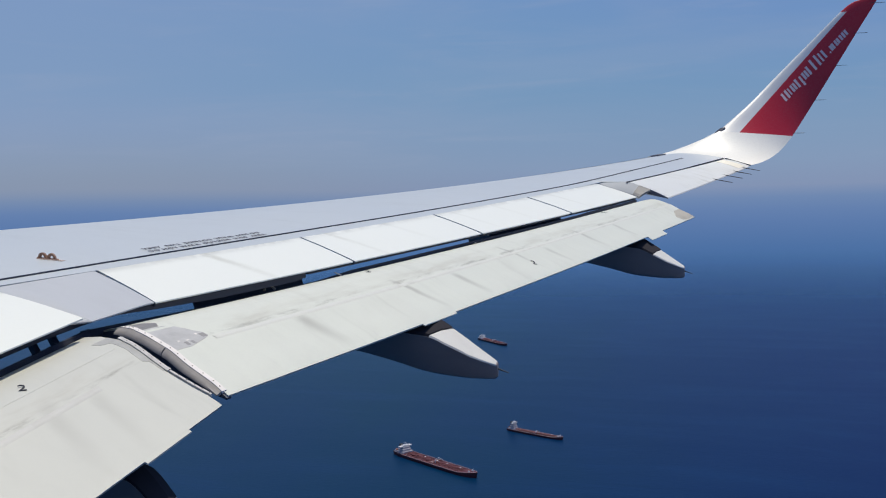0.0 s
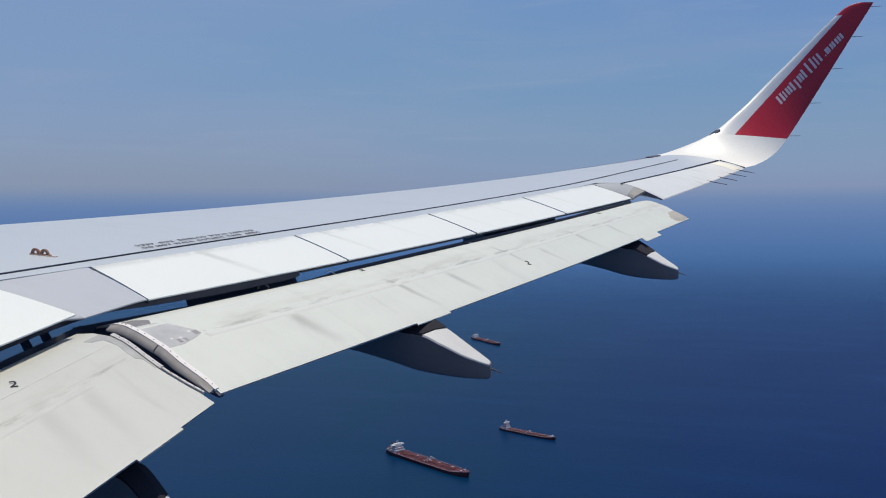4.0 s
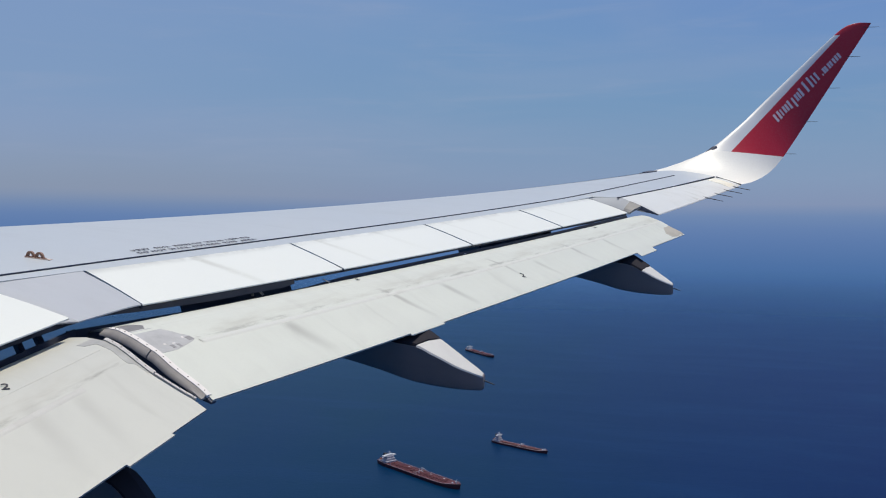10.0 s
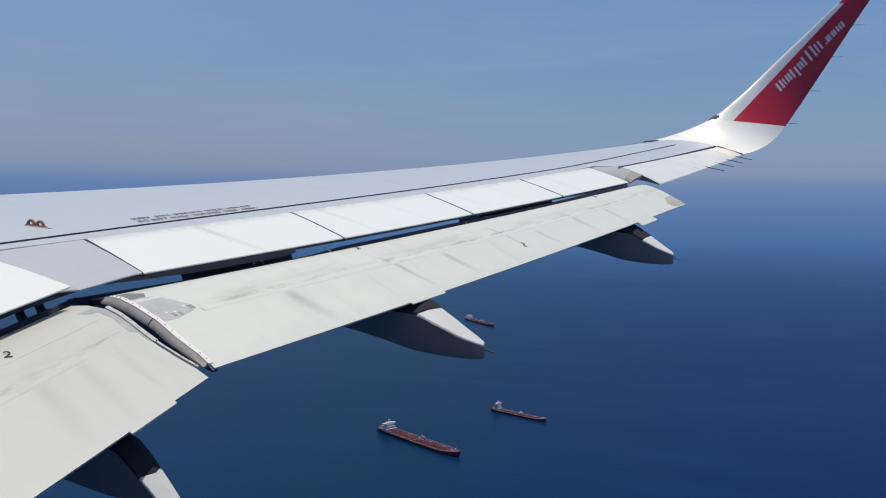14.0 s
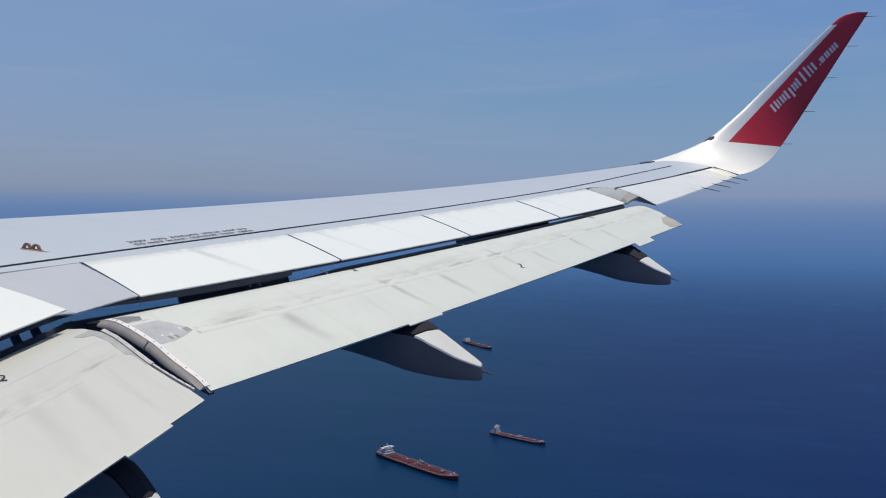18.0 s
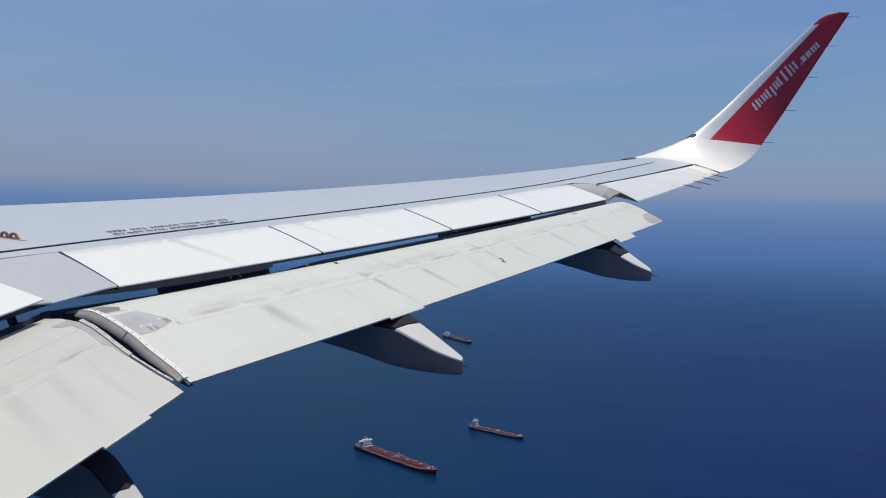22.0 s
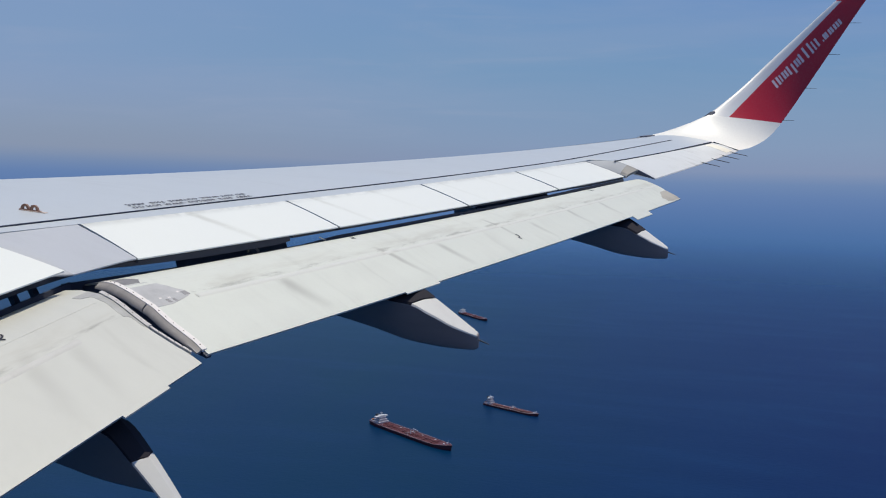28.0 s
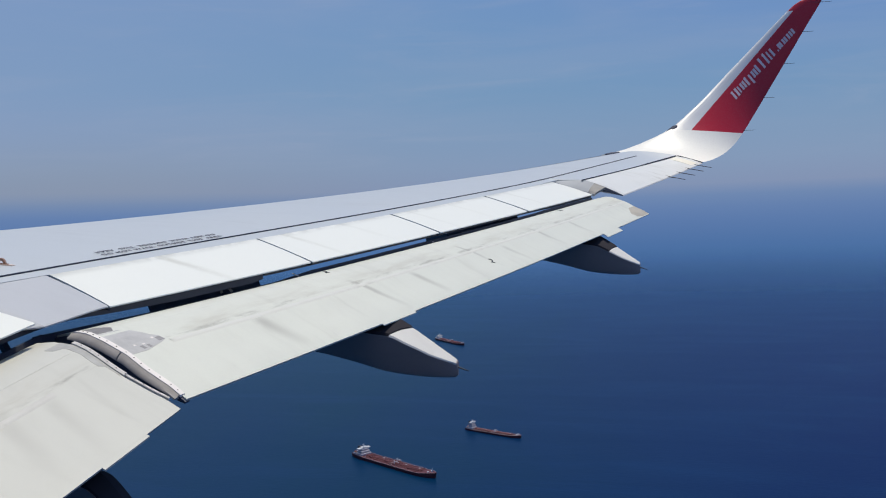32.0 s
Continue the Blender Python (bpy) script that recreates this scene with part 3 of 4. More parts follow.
def flap_top(s, f, lift=0.0):
    """Point of the outboard flap's upper face, f from nose (0) to trailing edge (1)."""
    x = f * 9
    knots = [0, 2, 4, 5, 6, 8, 10, 12, 14, 15]
    i = min(int(x), 8)
    a, b = PROFILE[knots[i]], PROFILE[knots[i + 1]]
    return flap_at(s, lerp(a[0], b[0], x - i), lerp(a[1], b[1], x - i) + lift)


def chord_v(j):
    knots = [0, 0.5, 1, 1.5, 2, 3, 4, 4.5, 5, 5.5, 6, 6.5, 7, 7.5, 8, 9]
    return knots[j] / 9 if j < 16 else 1.0 - (j - 15) / 7


spans = [lerp(S_IN, S_OUT, i / 36) for i in range(37)]
# the tab aft of the joint stands a little lower than the main flap
outer = part("flap", loft([[flap_at(s, c, z) for c, z in PROFILE + UNDER] for s in spans], uv=lambda i, j: (spans[i], chord_v(j))), FLAP_OUT, wing, "lowered off-white outboard flap, stained along its joints", angle=40)


def along_flap(f, a, b, wide, lift, mat, name, label, count=30, on=flap_top, base=outer):
    bm = bmesh.new()
    layer = bm.loops.layers.uv.new("map")
    rows = []
    for i in range(count + 1):
        s = lerp(a, b, i / count)
        rows.append([(bm.verts.new(on(s, f + d, h)), (s, f + d)) for d, h in ((-wide / 2, -0.004), (-wide / 4, lift), (wide / 4, lift), (wide / 2, -0.004))])
    for r, q in zip(rows, rows[1:]):
        for j in range(3):
            ids = (r[j], q[j], q[j + 1], r[j + 1])
            for loop, (_, at) in zip(bm.faces.new([v for v, _ in ids]).loops, ids):
                loop[layer].uv = at
    return part(name, bm, mat, base, label)


along_flap(0.655, S_IN + 0.30, S_OUT - 0.03, 0.040, 0.003, LIP, "tab_joint", "raised lip where the tab joins the flap")
along_flap(0.47, S_IN + 0.2, S_OUT - 0.03, 0.003, 0.0012, FLAP_OUT, "skin_seam", "thin seam in the flap skin")

# trailing tabs behind the flap tracks and the cut-back outer end
for a, b, reach in ((1.40, 1.80, 0.014), (5.50, 5.95, 0.050)):
    bm = bmesh.new()
    drop = Vector((0, 0, -0.6 * reach))
    p = [flap_top(a, 0.985, 0.0008), flap_top(b, 0.985, 0.0008), flap_top(b, 1.0) + AFT * reach + drop, flap_top(a, 1.0) + AFT * reach + drop]
    slab(bm, p, 0.006, (0, 0, 1))
    part("trailing_tab", bm, FLAP_OUT, outer, smooth=False)

def strip_on(on, s0, s1, f0, f1, lift, mat, name, base, label, rows_n=24, under=-0.006):
    """A bent plate laid on a flap's upper face."""
    bm = bmesh.new()
    rows = []
    for i in range(rows_n + 1):
        f = lerp(f0, f1, i / rows_n)
        edge = s1(f) if callable(s1) else s1
        rows.append([bm.verts.new(on(s, f, h)) for s, h in ((s0, under), (s0, lift), (edge, lift), (edge, under))])
    for r, q in zip(rows, rows[1:]):
        for j in range(3):
            bm.faces.new((r[j], q[j], q[j + 1], r[j + 1]))
    bm.faces.new(rows[0])
    bm.faces.new(rows[-1][::-1])
    return part(name, bm, mat, base, label)


def rivets(on, s0, fs, base, lift, radius=0.006):
    for f in fs:
        bm = bmesh.new()
        bmesh.ops.create_icosphere(bm, subdivisions=1, radius=radius, matrix=Matrix.Translation(on(s0, f, lift)))
        part("rivet", bm, RIVET, base)


# scuffed plate at the outer corner
strip_on(flap_top, 7.046, lambda f: table(f, [(0.78, 6.86), (0.86, 6.68), (0.95, 6.70), (0.985, 6.82)]), 0.78, 0.985, 0.002, BROWN_PLATE, "corner_plate", outer, "worn beige plate at the flap's outer corner")
band = strip_on(flap_top, -0.314, -0.284, 0.30, 0.965, 0.006, METAL, "end_strip", outer, "bright riveted metal edge strip")
strip_on(flap_top, -0.283, lambda f: table(f, [(0.30, -0.24), (0.34, -0.19), (0.42, -0.145), (0.475, -0.175)]), 0.30, 0.475, 0.0016, SOOTY_SHADE, "wear_plate", outer, "sooty grey wear plate")
strip_on(flap_top, -0.283, lambda f: table(f, [(0.48, -0.155), (0.50, -0.11), (0.545, -0.085), (0.585, -0.05), (0.605, -0.02), (0.635, -0.015), (0.645, -0.05), (0.672, -0.18)]), 0.48, 0.672, 0.0016, PLATE, "wear_plate", outer, "scuffed grey wear plate with faded marks")
rivets(flap_top, -0.299, [0.34 + 0.045 * i for i in range(14)], outer, 0.006, 0.0035)
for s0, f0, wide, long, mat in ((-0.215, 0.622, 0.016, 0.008, METAL), (-0.165, 0.628, 0.018, 0.007, METAL), (-0.075, 0.603, 0.014, 0.010, METAL),
        (-0.190, 0.638, 0.020, 0.022, GRIMY), (-0.150, 0.640, 0.018, 0.020, GRIMY), (-0.055, 0.610, 0.034, 0.026, GRIMY)):
    strip_on(flap_top, s0, s0 + wide, f0, f0 + long, 0.0025, mat, "scuff_mark", outer, "", 3)
# scuffed side plate under the edge strip, split in two
for f0, f1 in ((0.285, 0.640), (0.645, 0.955)):
    rows = []
    for i in range(15):
        f = lerp(f0, f1, i / 14)
        deep = 0.036 * table(f, [(0.28, 0.7), (0.36, 1.0), (0.75, 1.0), (0.96, 0.45)])
        rows.append([flap_top(-0.313, f, 0.003), flap_top(-0.328, f, -0.008), flap_top(-0.342, f, -0.6 * deep), flap_top(-0.344, f, -deep), flap_top(-0.314, f, -deep)])
    part("side_plate", loft(rows), RUBBER, outer, "scuffed grey-brown plate on the flap's end", angle=50)
# dark closing rib at the inboard end
bm = loft([[flap_at(s, c, z - 0.010) for c, z in PROFILE + UNDER] for s in (S_IN - 0.010, S_IN + 0.02)])
part("end_rib", bm, DARK, outer, "dark end rib in shade", smooth=False)

# inboard flap: square to the fuselage, drops towards it
IN_PROFILE = [(-0.20, -0.80), (-0.175, -0.745), (-0.12, -0.708), (-0.076, -0.694), (0.06, -0.682), (0.204, -0.690), (0.30, -0.715), (0.379, -0.746), (0.46, -0.782), (0.547, -0.818),
    (0.63, -0.846), (0.709, -0.872), (0.78, -0.894), (0.846, -0.912), (0.90, -0.932), (0.945, -0.950)]
IN_UNDER = [(0.94, -0.960), (0.70, -0.925), (0.45, -0.90), (0.2, -0.89), (0.0, -0.88), (-0.15, -0.85)]


def inner_at(d, c, z):
    """d: metres in from the flap's outer end."""
    x, y, z = W(-0.405 - 0.962 * d, c + 0.272 * d, z - 0.165 * d)
    return Vector((0.968 * x, 0.968 * y + 0.053, 0.968 * z))


def inner_top(s, f, lift=0.0):
    x = f * 15
    i = min(int(x), 14)
    a, b = IN_PROFILE[i], IN_PROFILE[i + 1]
    return inner_at(-0.42 - s, lerp(a[0], b[0], x - i), lerp(a[1], b[1], x - i) + lift)


deep = [lerp(0, 3.7, i / 20) for i in range(21)]
inner = part("flap", loft([[inner_at(d, c, z) for c, z in IN_PROFILE + IN_UNDER] for d in deep], uv=lambda i, j: (-0.42 - deep[i], j / 15 if j < 16 else 1 - (j - 15) / 7)), FLAP_IN, wing, "lowered off-white inboard flap with faint dark streaks", angle=40)
along_flap(0.520, -3.9, -0.80, 0.040, 0.003, DULL_LIP, "tab_joint", "raised lip where the tab joins the flap", 24, inner_top, inner)
along_flap(0.372, -3.9, -0.50, 0.003, 0.0012, FLAP_IN, "skin_seam", "thin seam in the flap skin", 24, inner_top, inner)
strip_on(inner_top, -0.418, -0.391, 0.33, 0.62, 0.009, DULL, "end_strip", inner, "dull riveted metal edge strip")
strip_on(inner_top, -0.410, -0.396, 0.622, 0.885, 0.006, DULL, "end_strip", inner, "dull riveted metal edge strip")
strip_on(inner_top, -0.419, lambda f: table(f, [(0.29, -0.54), (0.315, -0.53), (0.33, -0.475), (0.40, -0.462), (0.47, -0.468), (0.515, -0.462), (0.525, -0.432), (0.60, -0.428)]), 0.29, 0.60, 0.0014, FADED, "wear_plate", inner, "faded grey wear plate")
rivets(inner_top, -0.404, [0.37 + 0.05 * i for i in range(11)], inner, 0.010, 0.0028)
bm = loft([[inner_at(d, c * 0.97, z - 0.012) for c, z in IN_PROFILE + IN_UNDER] for d in (-0.006, 0.02)])
part("end_rib", bm, DARK, inner, "dark end rib in shade", smooth=False)
for a, b, reach in ((-0.68, -0.42, 0.0), (-1.02, -0.70, 0.014)):
    if reach:
        bm = bmesh.new()
        aft = Vector((1, 0, 0))
        drop = Vector((0, 0, -0.4 * reach))
        slab(bm, [inner_top(a, 0.985, 0.0008), inner_top(b, 0.985, 0.0008), inner_top(b, 1.0) + aft * reach + drop, inner_top(a, 1.0) + aft * reach + drop], 0.006, (0, 0, 1))
        part("trailing_tab", bm, FLAP_IN, inner, smooth=False)

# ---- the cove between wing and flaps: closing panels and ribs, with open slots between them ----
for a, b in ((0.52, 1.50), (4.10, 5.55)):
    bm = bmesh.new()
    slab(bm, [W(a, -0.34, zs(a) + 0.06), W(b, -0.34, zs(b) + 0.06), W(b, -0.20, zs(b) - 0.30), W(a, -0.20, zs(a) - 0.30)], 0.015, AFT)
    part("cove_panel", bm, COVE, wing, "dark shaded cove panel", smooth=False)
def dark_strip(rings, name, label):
    """A closed bar through the cove, coloured dark to stand in for its shade; rings: the outline at each station."""
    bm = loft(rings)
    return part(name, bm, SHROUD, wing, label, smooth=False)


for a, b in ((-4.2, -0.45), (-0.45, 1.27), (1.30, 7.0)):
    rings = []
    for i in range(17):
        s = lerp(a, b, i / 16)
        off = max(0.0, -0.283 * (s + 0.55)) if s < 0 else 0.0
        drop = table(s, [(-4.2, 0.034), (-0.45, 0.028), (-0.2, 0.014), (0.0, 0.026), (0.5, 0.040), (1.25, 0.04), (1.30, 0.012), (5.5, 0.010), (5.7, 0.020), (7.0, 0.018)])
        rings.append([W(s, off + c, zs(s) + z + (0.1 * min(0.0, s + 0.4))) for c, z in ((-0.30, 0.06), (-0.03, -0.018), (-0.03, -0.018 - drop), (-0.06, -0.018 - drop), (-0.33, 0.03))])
    dark_strip(rings, "shroud_lip", "dark lip for the shade under the trailing edge")
# added dark bar draws the shade above the flap's nose
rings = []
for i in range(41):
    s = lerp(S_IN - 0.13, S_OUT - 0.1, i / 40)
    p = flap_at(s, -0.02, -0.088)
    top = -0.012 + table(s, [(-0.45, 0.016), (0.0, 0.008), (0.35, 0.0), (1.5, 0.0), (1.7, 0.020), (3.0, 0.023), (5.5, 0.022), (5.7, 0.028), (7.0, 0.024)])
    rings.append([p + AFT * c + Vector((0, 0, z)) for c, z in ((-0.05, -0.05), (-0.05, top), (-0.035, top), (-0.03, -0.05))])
dark_strip(rings, "nose_shade_bar", "dark bar for the shade above the flap's nose")
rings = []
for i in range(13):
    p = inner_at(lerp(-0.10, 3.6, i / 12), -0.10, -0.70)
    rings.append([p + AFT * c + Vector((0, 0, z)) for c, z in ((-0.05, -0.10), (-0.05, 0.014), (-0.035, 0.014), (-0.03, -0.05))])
dark_strip(rings, "nose_shade_bar", "dark bar for the shade above the flap's nose")
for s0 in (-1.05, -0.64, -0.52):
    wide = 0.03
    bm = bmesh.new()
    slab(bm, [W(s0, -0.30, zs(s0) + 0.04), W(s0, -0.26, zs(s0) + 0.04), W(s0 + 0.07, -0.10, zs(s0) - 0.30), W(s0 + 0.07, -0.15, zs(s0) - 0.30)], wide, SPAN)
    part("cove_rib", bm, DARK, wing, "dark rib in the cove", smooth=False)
bm = bmesh.new()
rod(bm, W(1.02, -0.17, zs(1.02) - 0.02), W(1.07, -0.12, zs(1.07) - 0.10), 0.008)
rod(bm, W(1.02, -0.17, zs(1.02) - 0.02), W(0.97, -0.12, zs(0.97) - 0.09), 0.008)
part("cove_bracket", bm, METAL, wing, "small pale forked bracket")
for s0 in (1.60, 3.38):
    bm = bmesh.new()
    rod(bm, W(s0, -0.06, zs(s0) - 0.060), flap_top(s0 + 0.04, 0.15, 0.008), 0.0042, None, 8)
    part("flap_link", bm, METAL, wing, "pale link rod between wing and flap")

# ---- flap track fairings ----
def fairing(x, y, z, size, steep=1.0, slim=1.0, ridge_end=0.115, side_end=0.01, deep=1.0):
    """A canoe-shaped pod under the flap: a flat deck with sharp shoulders, sides that lean in to the keel and a blunt tail.
    x, y, z: its ridge below the trailing edge of the flap."""
    keel = [(-1.9, -0.02), (-1.5, -0.10), (-1.0, -0.17), (-0.6, -0.216), (-0.30, -0.285), (-0.08, -0.346), (0.155, -0.377), (0.30, -0.383), (0.390, -0.379), (0.405, -0.366)]
    ridge = [(-1.9, 0.02), (-1.5, 0.06), (-1.0, 0.06), (-0.6, 0.05), (-0.30, 0.05), (0.0, 0.0), (0.116, -0.065), (0.30, -0.195), (0.40, -0.268), (0.43, -0.30)]

    def section(u):
        lo, hi = curve(u, keel) * deep, curve(u, ridge)
        hi = hi if hi > 0 else hi * steep
        lo = min(lo, hi - 0.06)
        w = slim * 0.205 * min(1.0, (max(0.0, u + 1.9) * 1.2) ** 0.5) * table(u, [(-2, 1), (-0.1, 1), (0.10, 0.84), (0.25, 0.60), (0.36, 0.30), (0.40, 0.15), (0.41, 0.10)])
        sh = hi - 0.085 * min(1.0, w / 0.205) * table(u, [(-2.0, 0.0), (-0.6, 0.0), (-0.2, 1.0), (0.5, 1.0)]) - 0.006
        sh = max(sh, lo + 0.02)
        near = [(0, hi), (0.5 * w, lerp(hi, sh, 0.42)), (0.975 * w, lerp(hi, sh, 0.93)), (w, sh - 0.006), (0.90 * w, lerp(sh, lo, 0.13)),
            (0.70 * w, lerp(sh, lo, 0.40)), (0.46 * w, lerp(sh, lo, 0.72)), (0.22 * w, lerp(sh, lo, 0.94)), (0, lo)]
        edge = near + [(-a, b) for a, b in near[-2:0:-1]]
        return [Vector((x + u * size, y + a * size, z + b * size)) for a, b in edge]

    def cover(first, last, lift):
        """A plate on the deck between two slanting ends, bent over the ridge."""
        bm = bmesh.new()
        rows = []
        for i in range(31):
            row = []
            for j, lean in ((-3, 1.0), (-2, 0.975), (-1, 0.5), (0, 0.0), (1, 0.5), (2, 0.975), (3, 1.0)):
                p = section(lerp(lerp(*first, lean), lerp(*last, lean), i / 30))[j]
                row.append(p + Vector((0, 0, lift if abs(j) < 3 else 0.3 * lift)))
            rows.append([bm.verts.new(p) for p in row + [p - Vector((0, 0, 0.012)) for p in row[-2:0:-1]]])
        for r, q in zip(rows, rows[1:]):
            for j in range(12):
                bm.faces.new((r[j], q[j], q[(j + 1) % 12], r[(j + 1) % 12]))
        bm.faces.new(rows[0])
        bm.faces.new(rows[-1][::-1])
        return bm

    rings = [section(0.405 - 2.1 * (1 - i / 34) ** 1.35) for i in range(35)]
    pod = part("flap_track_fairing", loft(rings), BELLY, wing, "canoe-shaped flap track fairing, sides coloured for shade and top for sun", angle=30)
    # lighter plate marks the sunlit part of the deck
    part("sunlit_top", cover((ridge_end, side_end), (0.40, 0.40), 0.002 * size), LIT_TOP, pod, "off-white sunlit part of the fairing's top", angle=30)
    # dark strip on the deck draws the shadow that the flap casts
    part("flap_shadow_strip", cover((-0.5, -0.5), (ridge_end - 0.002, side_end - 0.002), 0.010 * size * slim), FLAP_SHADOW, pod, "dark strip standing in for the flap's shadow", angle=30)
    bm = bmesh.new()
    tip = Vector((x + 0.39 * size, y, z - 0.31 * size * steep))
    rod(bm, tip, tip + Vector((0.085, 0.0, -0.03)) * size, 0.006, 0.003)
    part("static_wick", bm, WICK, pod, "thin dark static wick")
    return pod


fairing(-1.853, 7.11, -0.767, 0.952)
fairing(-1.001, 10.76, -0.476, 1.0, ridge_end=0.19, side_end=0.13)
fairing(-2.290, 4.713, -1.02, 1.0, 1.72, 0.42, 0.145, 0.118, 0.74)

# ---- winglet ----
TIP = [
    ((-1.500, 16.33, 0.460), (0.020, 15.95, 0.290)),
    ((-1.170, 16.42, 0.520), (0.110, 16.15, 0.310)),
    ((-0.680, 16.60, 0.720), (0.210, 16.40, 0.350)),
    ((-0.400, 16.75, 0.880), (0.320, 16.62, 0.410)),
    ((-0.161, 16.93, 1.104), (0.451, 16.88, 0.512)),
    ((0.050, 17.10, 1.299), (0.574, 17.07, 0.655)),
    ((0.384, 17.38, 1.669), (0.772, 17.36, 0.955)),
    ((0.890, 17.60, 2.180), (1.195, 17.60, 1.649)),
    ((1.396, 17.71, 2.692), (1.684, 17.71, 2.464)),
    ((1.563, 17.74, 2.816), (1.813, 17.74, 2.664)),
    ((1.730, 17.75, 2.842), (1.910, 17.75, 2.830)),
]


def tip_section(i):
    a, b = (Vector(p) for p in TIP[i])
    lo, hi = TIP[max(i - 1, 0)], TIP[min(i + 1, len(TIP) - 1)]
    grow = (Vector(hi[0]) + Vector(hi[1]) - Vector(lo[0]) - Vector(lo[1]))
    nrm = grow.cross(b - a).normalized()
    if nrm.y > 0:
        nrm = -nrm
    return a, b, nrm


def tip_point(v, u, side, lift=0.0):
    """v: along the winglet in sections, u: from leading (0) to trailing edge (1); side 1: inner face."""
    i = min(int(v), len(TIP) - 2)
    got = []
    for j in (i, i + 1):
        a, b, nrm = tip_section(j)
        chord = (b - a).length
        thick = 0.24 * chord * (math.sqrt(u) * (1 - u) * 0.9 + 0.02 * (u > 0) * (1 - u)) * (1 if j < len(TIP) - 1 else 0.4)
        got.append((a.lerp(b, u) + nrm * (side * (thick * (0.55 if side > 0 else 0.75) + 0.002) + side * lift)))
    return got[0].lerp(got[1], v - i)


def smooth_point(v, u, side, lift=0.0):
    """The same with the steps between the sections rounded off."""
    if v < 0.5 or v > len(TIP) - 1.6:
        return tip_point(v, u, side, lift)
    lo, mid, hi = (tip_point(v + d, u, side, lift) for d in (-0.5, 0, 0.5))
    return (lo + 2 * mid + hi) / 4


us = [0, 0.015, 0.05, 0.12, 0.22, 0.35, 0.5, 0.65, 0.8, 0.92, 1.0]
rings = []
for i in range(4 * (len(TIP) - 1) + 1):
    rings.append([smooth_point(i / 4, u, 1) for u in us] + [smooth_point(i / 4, u, -1) for u in us[-2:0:-1]])
winglet = part("winglet", loft(rings), WINGLET, wing, "upturned red and white winglet", angle=60)

# dark slat-end fairing at the foot of the winglet and the last slat's tip
bm = bmesh.new()
a, b = tip_point(2.45, 0.0, 1), tip_point(3.0, 0.0, 1)
slab(bm, [a + Vector((-0.01, -0.03, -0.02)), b + Vector((-0.02, -0.03, 0.01)), b + Vector((0.05, -0.03, 0.02)), b + Vector((0.05, -0.03, -0.08)), a + Vector((0.06, -0.03, -0.05))], 0.03, (0, -1, 0))
part("slat_end", bm, DARK, winglet, "dark notch in the winglet's leading edge", smooth=False)
bm = bmesh.new()
a = on_skin(10.6, -1.12, 0.012)
slab(bm, [a, a + SPAN * 0.30 + Vector((0, 0, 0.03)), a + SPAN * 0.30 - AFT * 0.12 + Vector((0, 0, 0.03)), a - AFT * 0.12], 0.02, (0, 0, 1))
part("slat_end", bm, DARK, wing, "dark end of the outermost slat", smooth=False)

# static wicks on winglet and aileron
for v in (5.4, 6.48, 7.21, 7.81, 9.6):
    bm = bmesh.new()
    p = tip_point(v, 0.985, 1)
    rod(bm, p + Vector((-0.08, -0.004, 0)), p + Vector((0.17, 0, -0.005)), 0.005, 0.0025, 6)
    part("static_wick", bm, WICK, winglet, "thin dark static wick")
for s in (9.15, 9.68, 10.2, 10.7):
    bm = bmesh.new()
    p = W(s, lerp(0.316, 0.165, (s - 7.145) / 3.885), zs(s) + lerp(-0.037, 0.036, (s - 7.145) / 3.885) + 0.004)
    rod(bm, p + Vector((-0.10, 0, 0.022)), p + Vector((0.20, 0, -0.045)), 0.0065, 0.004, 6)
    part("static_wick", bm, WICK, flipper, "thin dark static wick")
# cream strip that paints in the warm glare at the aileron's outer end
bm = bmesh.new()

def ail(s, u, lift):
    t = (s - 7.145) / 3.885
    h, c1, z1 = hinge(s) + 0.008, lerp(0.316, 0.165, t), lerp(-0.037, 0.036, t)
    return W(s, lerp(h, c1, u), zs(s) + lerp(0.160, z1, u) + 0.014 * math.sin(math.pi * u) + lift)


rows = [[bm.verts.new(ail(s, u, h)) for s, h in ((10.50, -0.006), (10.50, 0.003), (10.84, 0.003), (10.84, -0.006))] for u in (0.04, 0.15, 0.3, 0.45, 0.6, 0.75, 0.9)]
for r, q in zip(rows, rows[1:]):
    for j in range(3):
        bm.faces.new((r[j], q[j], q[j + 1], r[j + 1]))
part("patch", bm, GLARE, flipper, "cream strip for the warm glare on the aileron", smooth=False)
bm = bmesh.new()
slab(bm, [ail(11.015, 0.0, 0.016), ail(11.045, 0.0, 0.016), ail(11.045, 1.0, 0.016), ail(11.015, 1.0, 0.016)], 0.012, (0, 0, 1))
part("end_seal", bm, SEAL, flipper, "dark gap at the aileron's outer end", smooth=False)
# thin dark slab puts the shaded recess at the aileron's root into colour
ends = []
for s in (7.136, 7.150):
    ends.append([ail(s, u, 0.0 if u < 1 else -0.004) - Vector((0, 0, 0.004)) for u in (0, 0.1, 0.3, 0.55, 0.8, 0.985)] + [ail(s, 0.985, -0.014), ail(s, 0.5, -0.06), ail(s, 0.0, -0.10)])
part("end_rib", loft(ends), DARK, flipper, "dark end rib of the aileron, for the shaded recess", smooth=False)

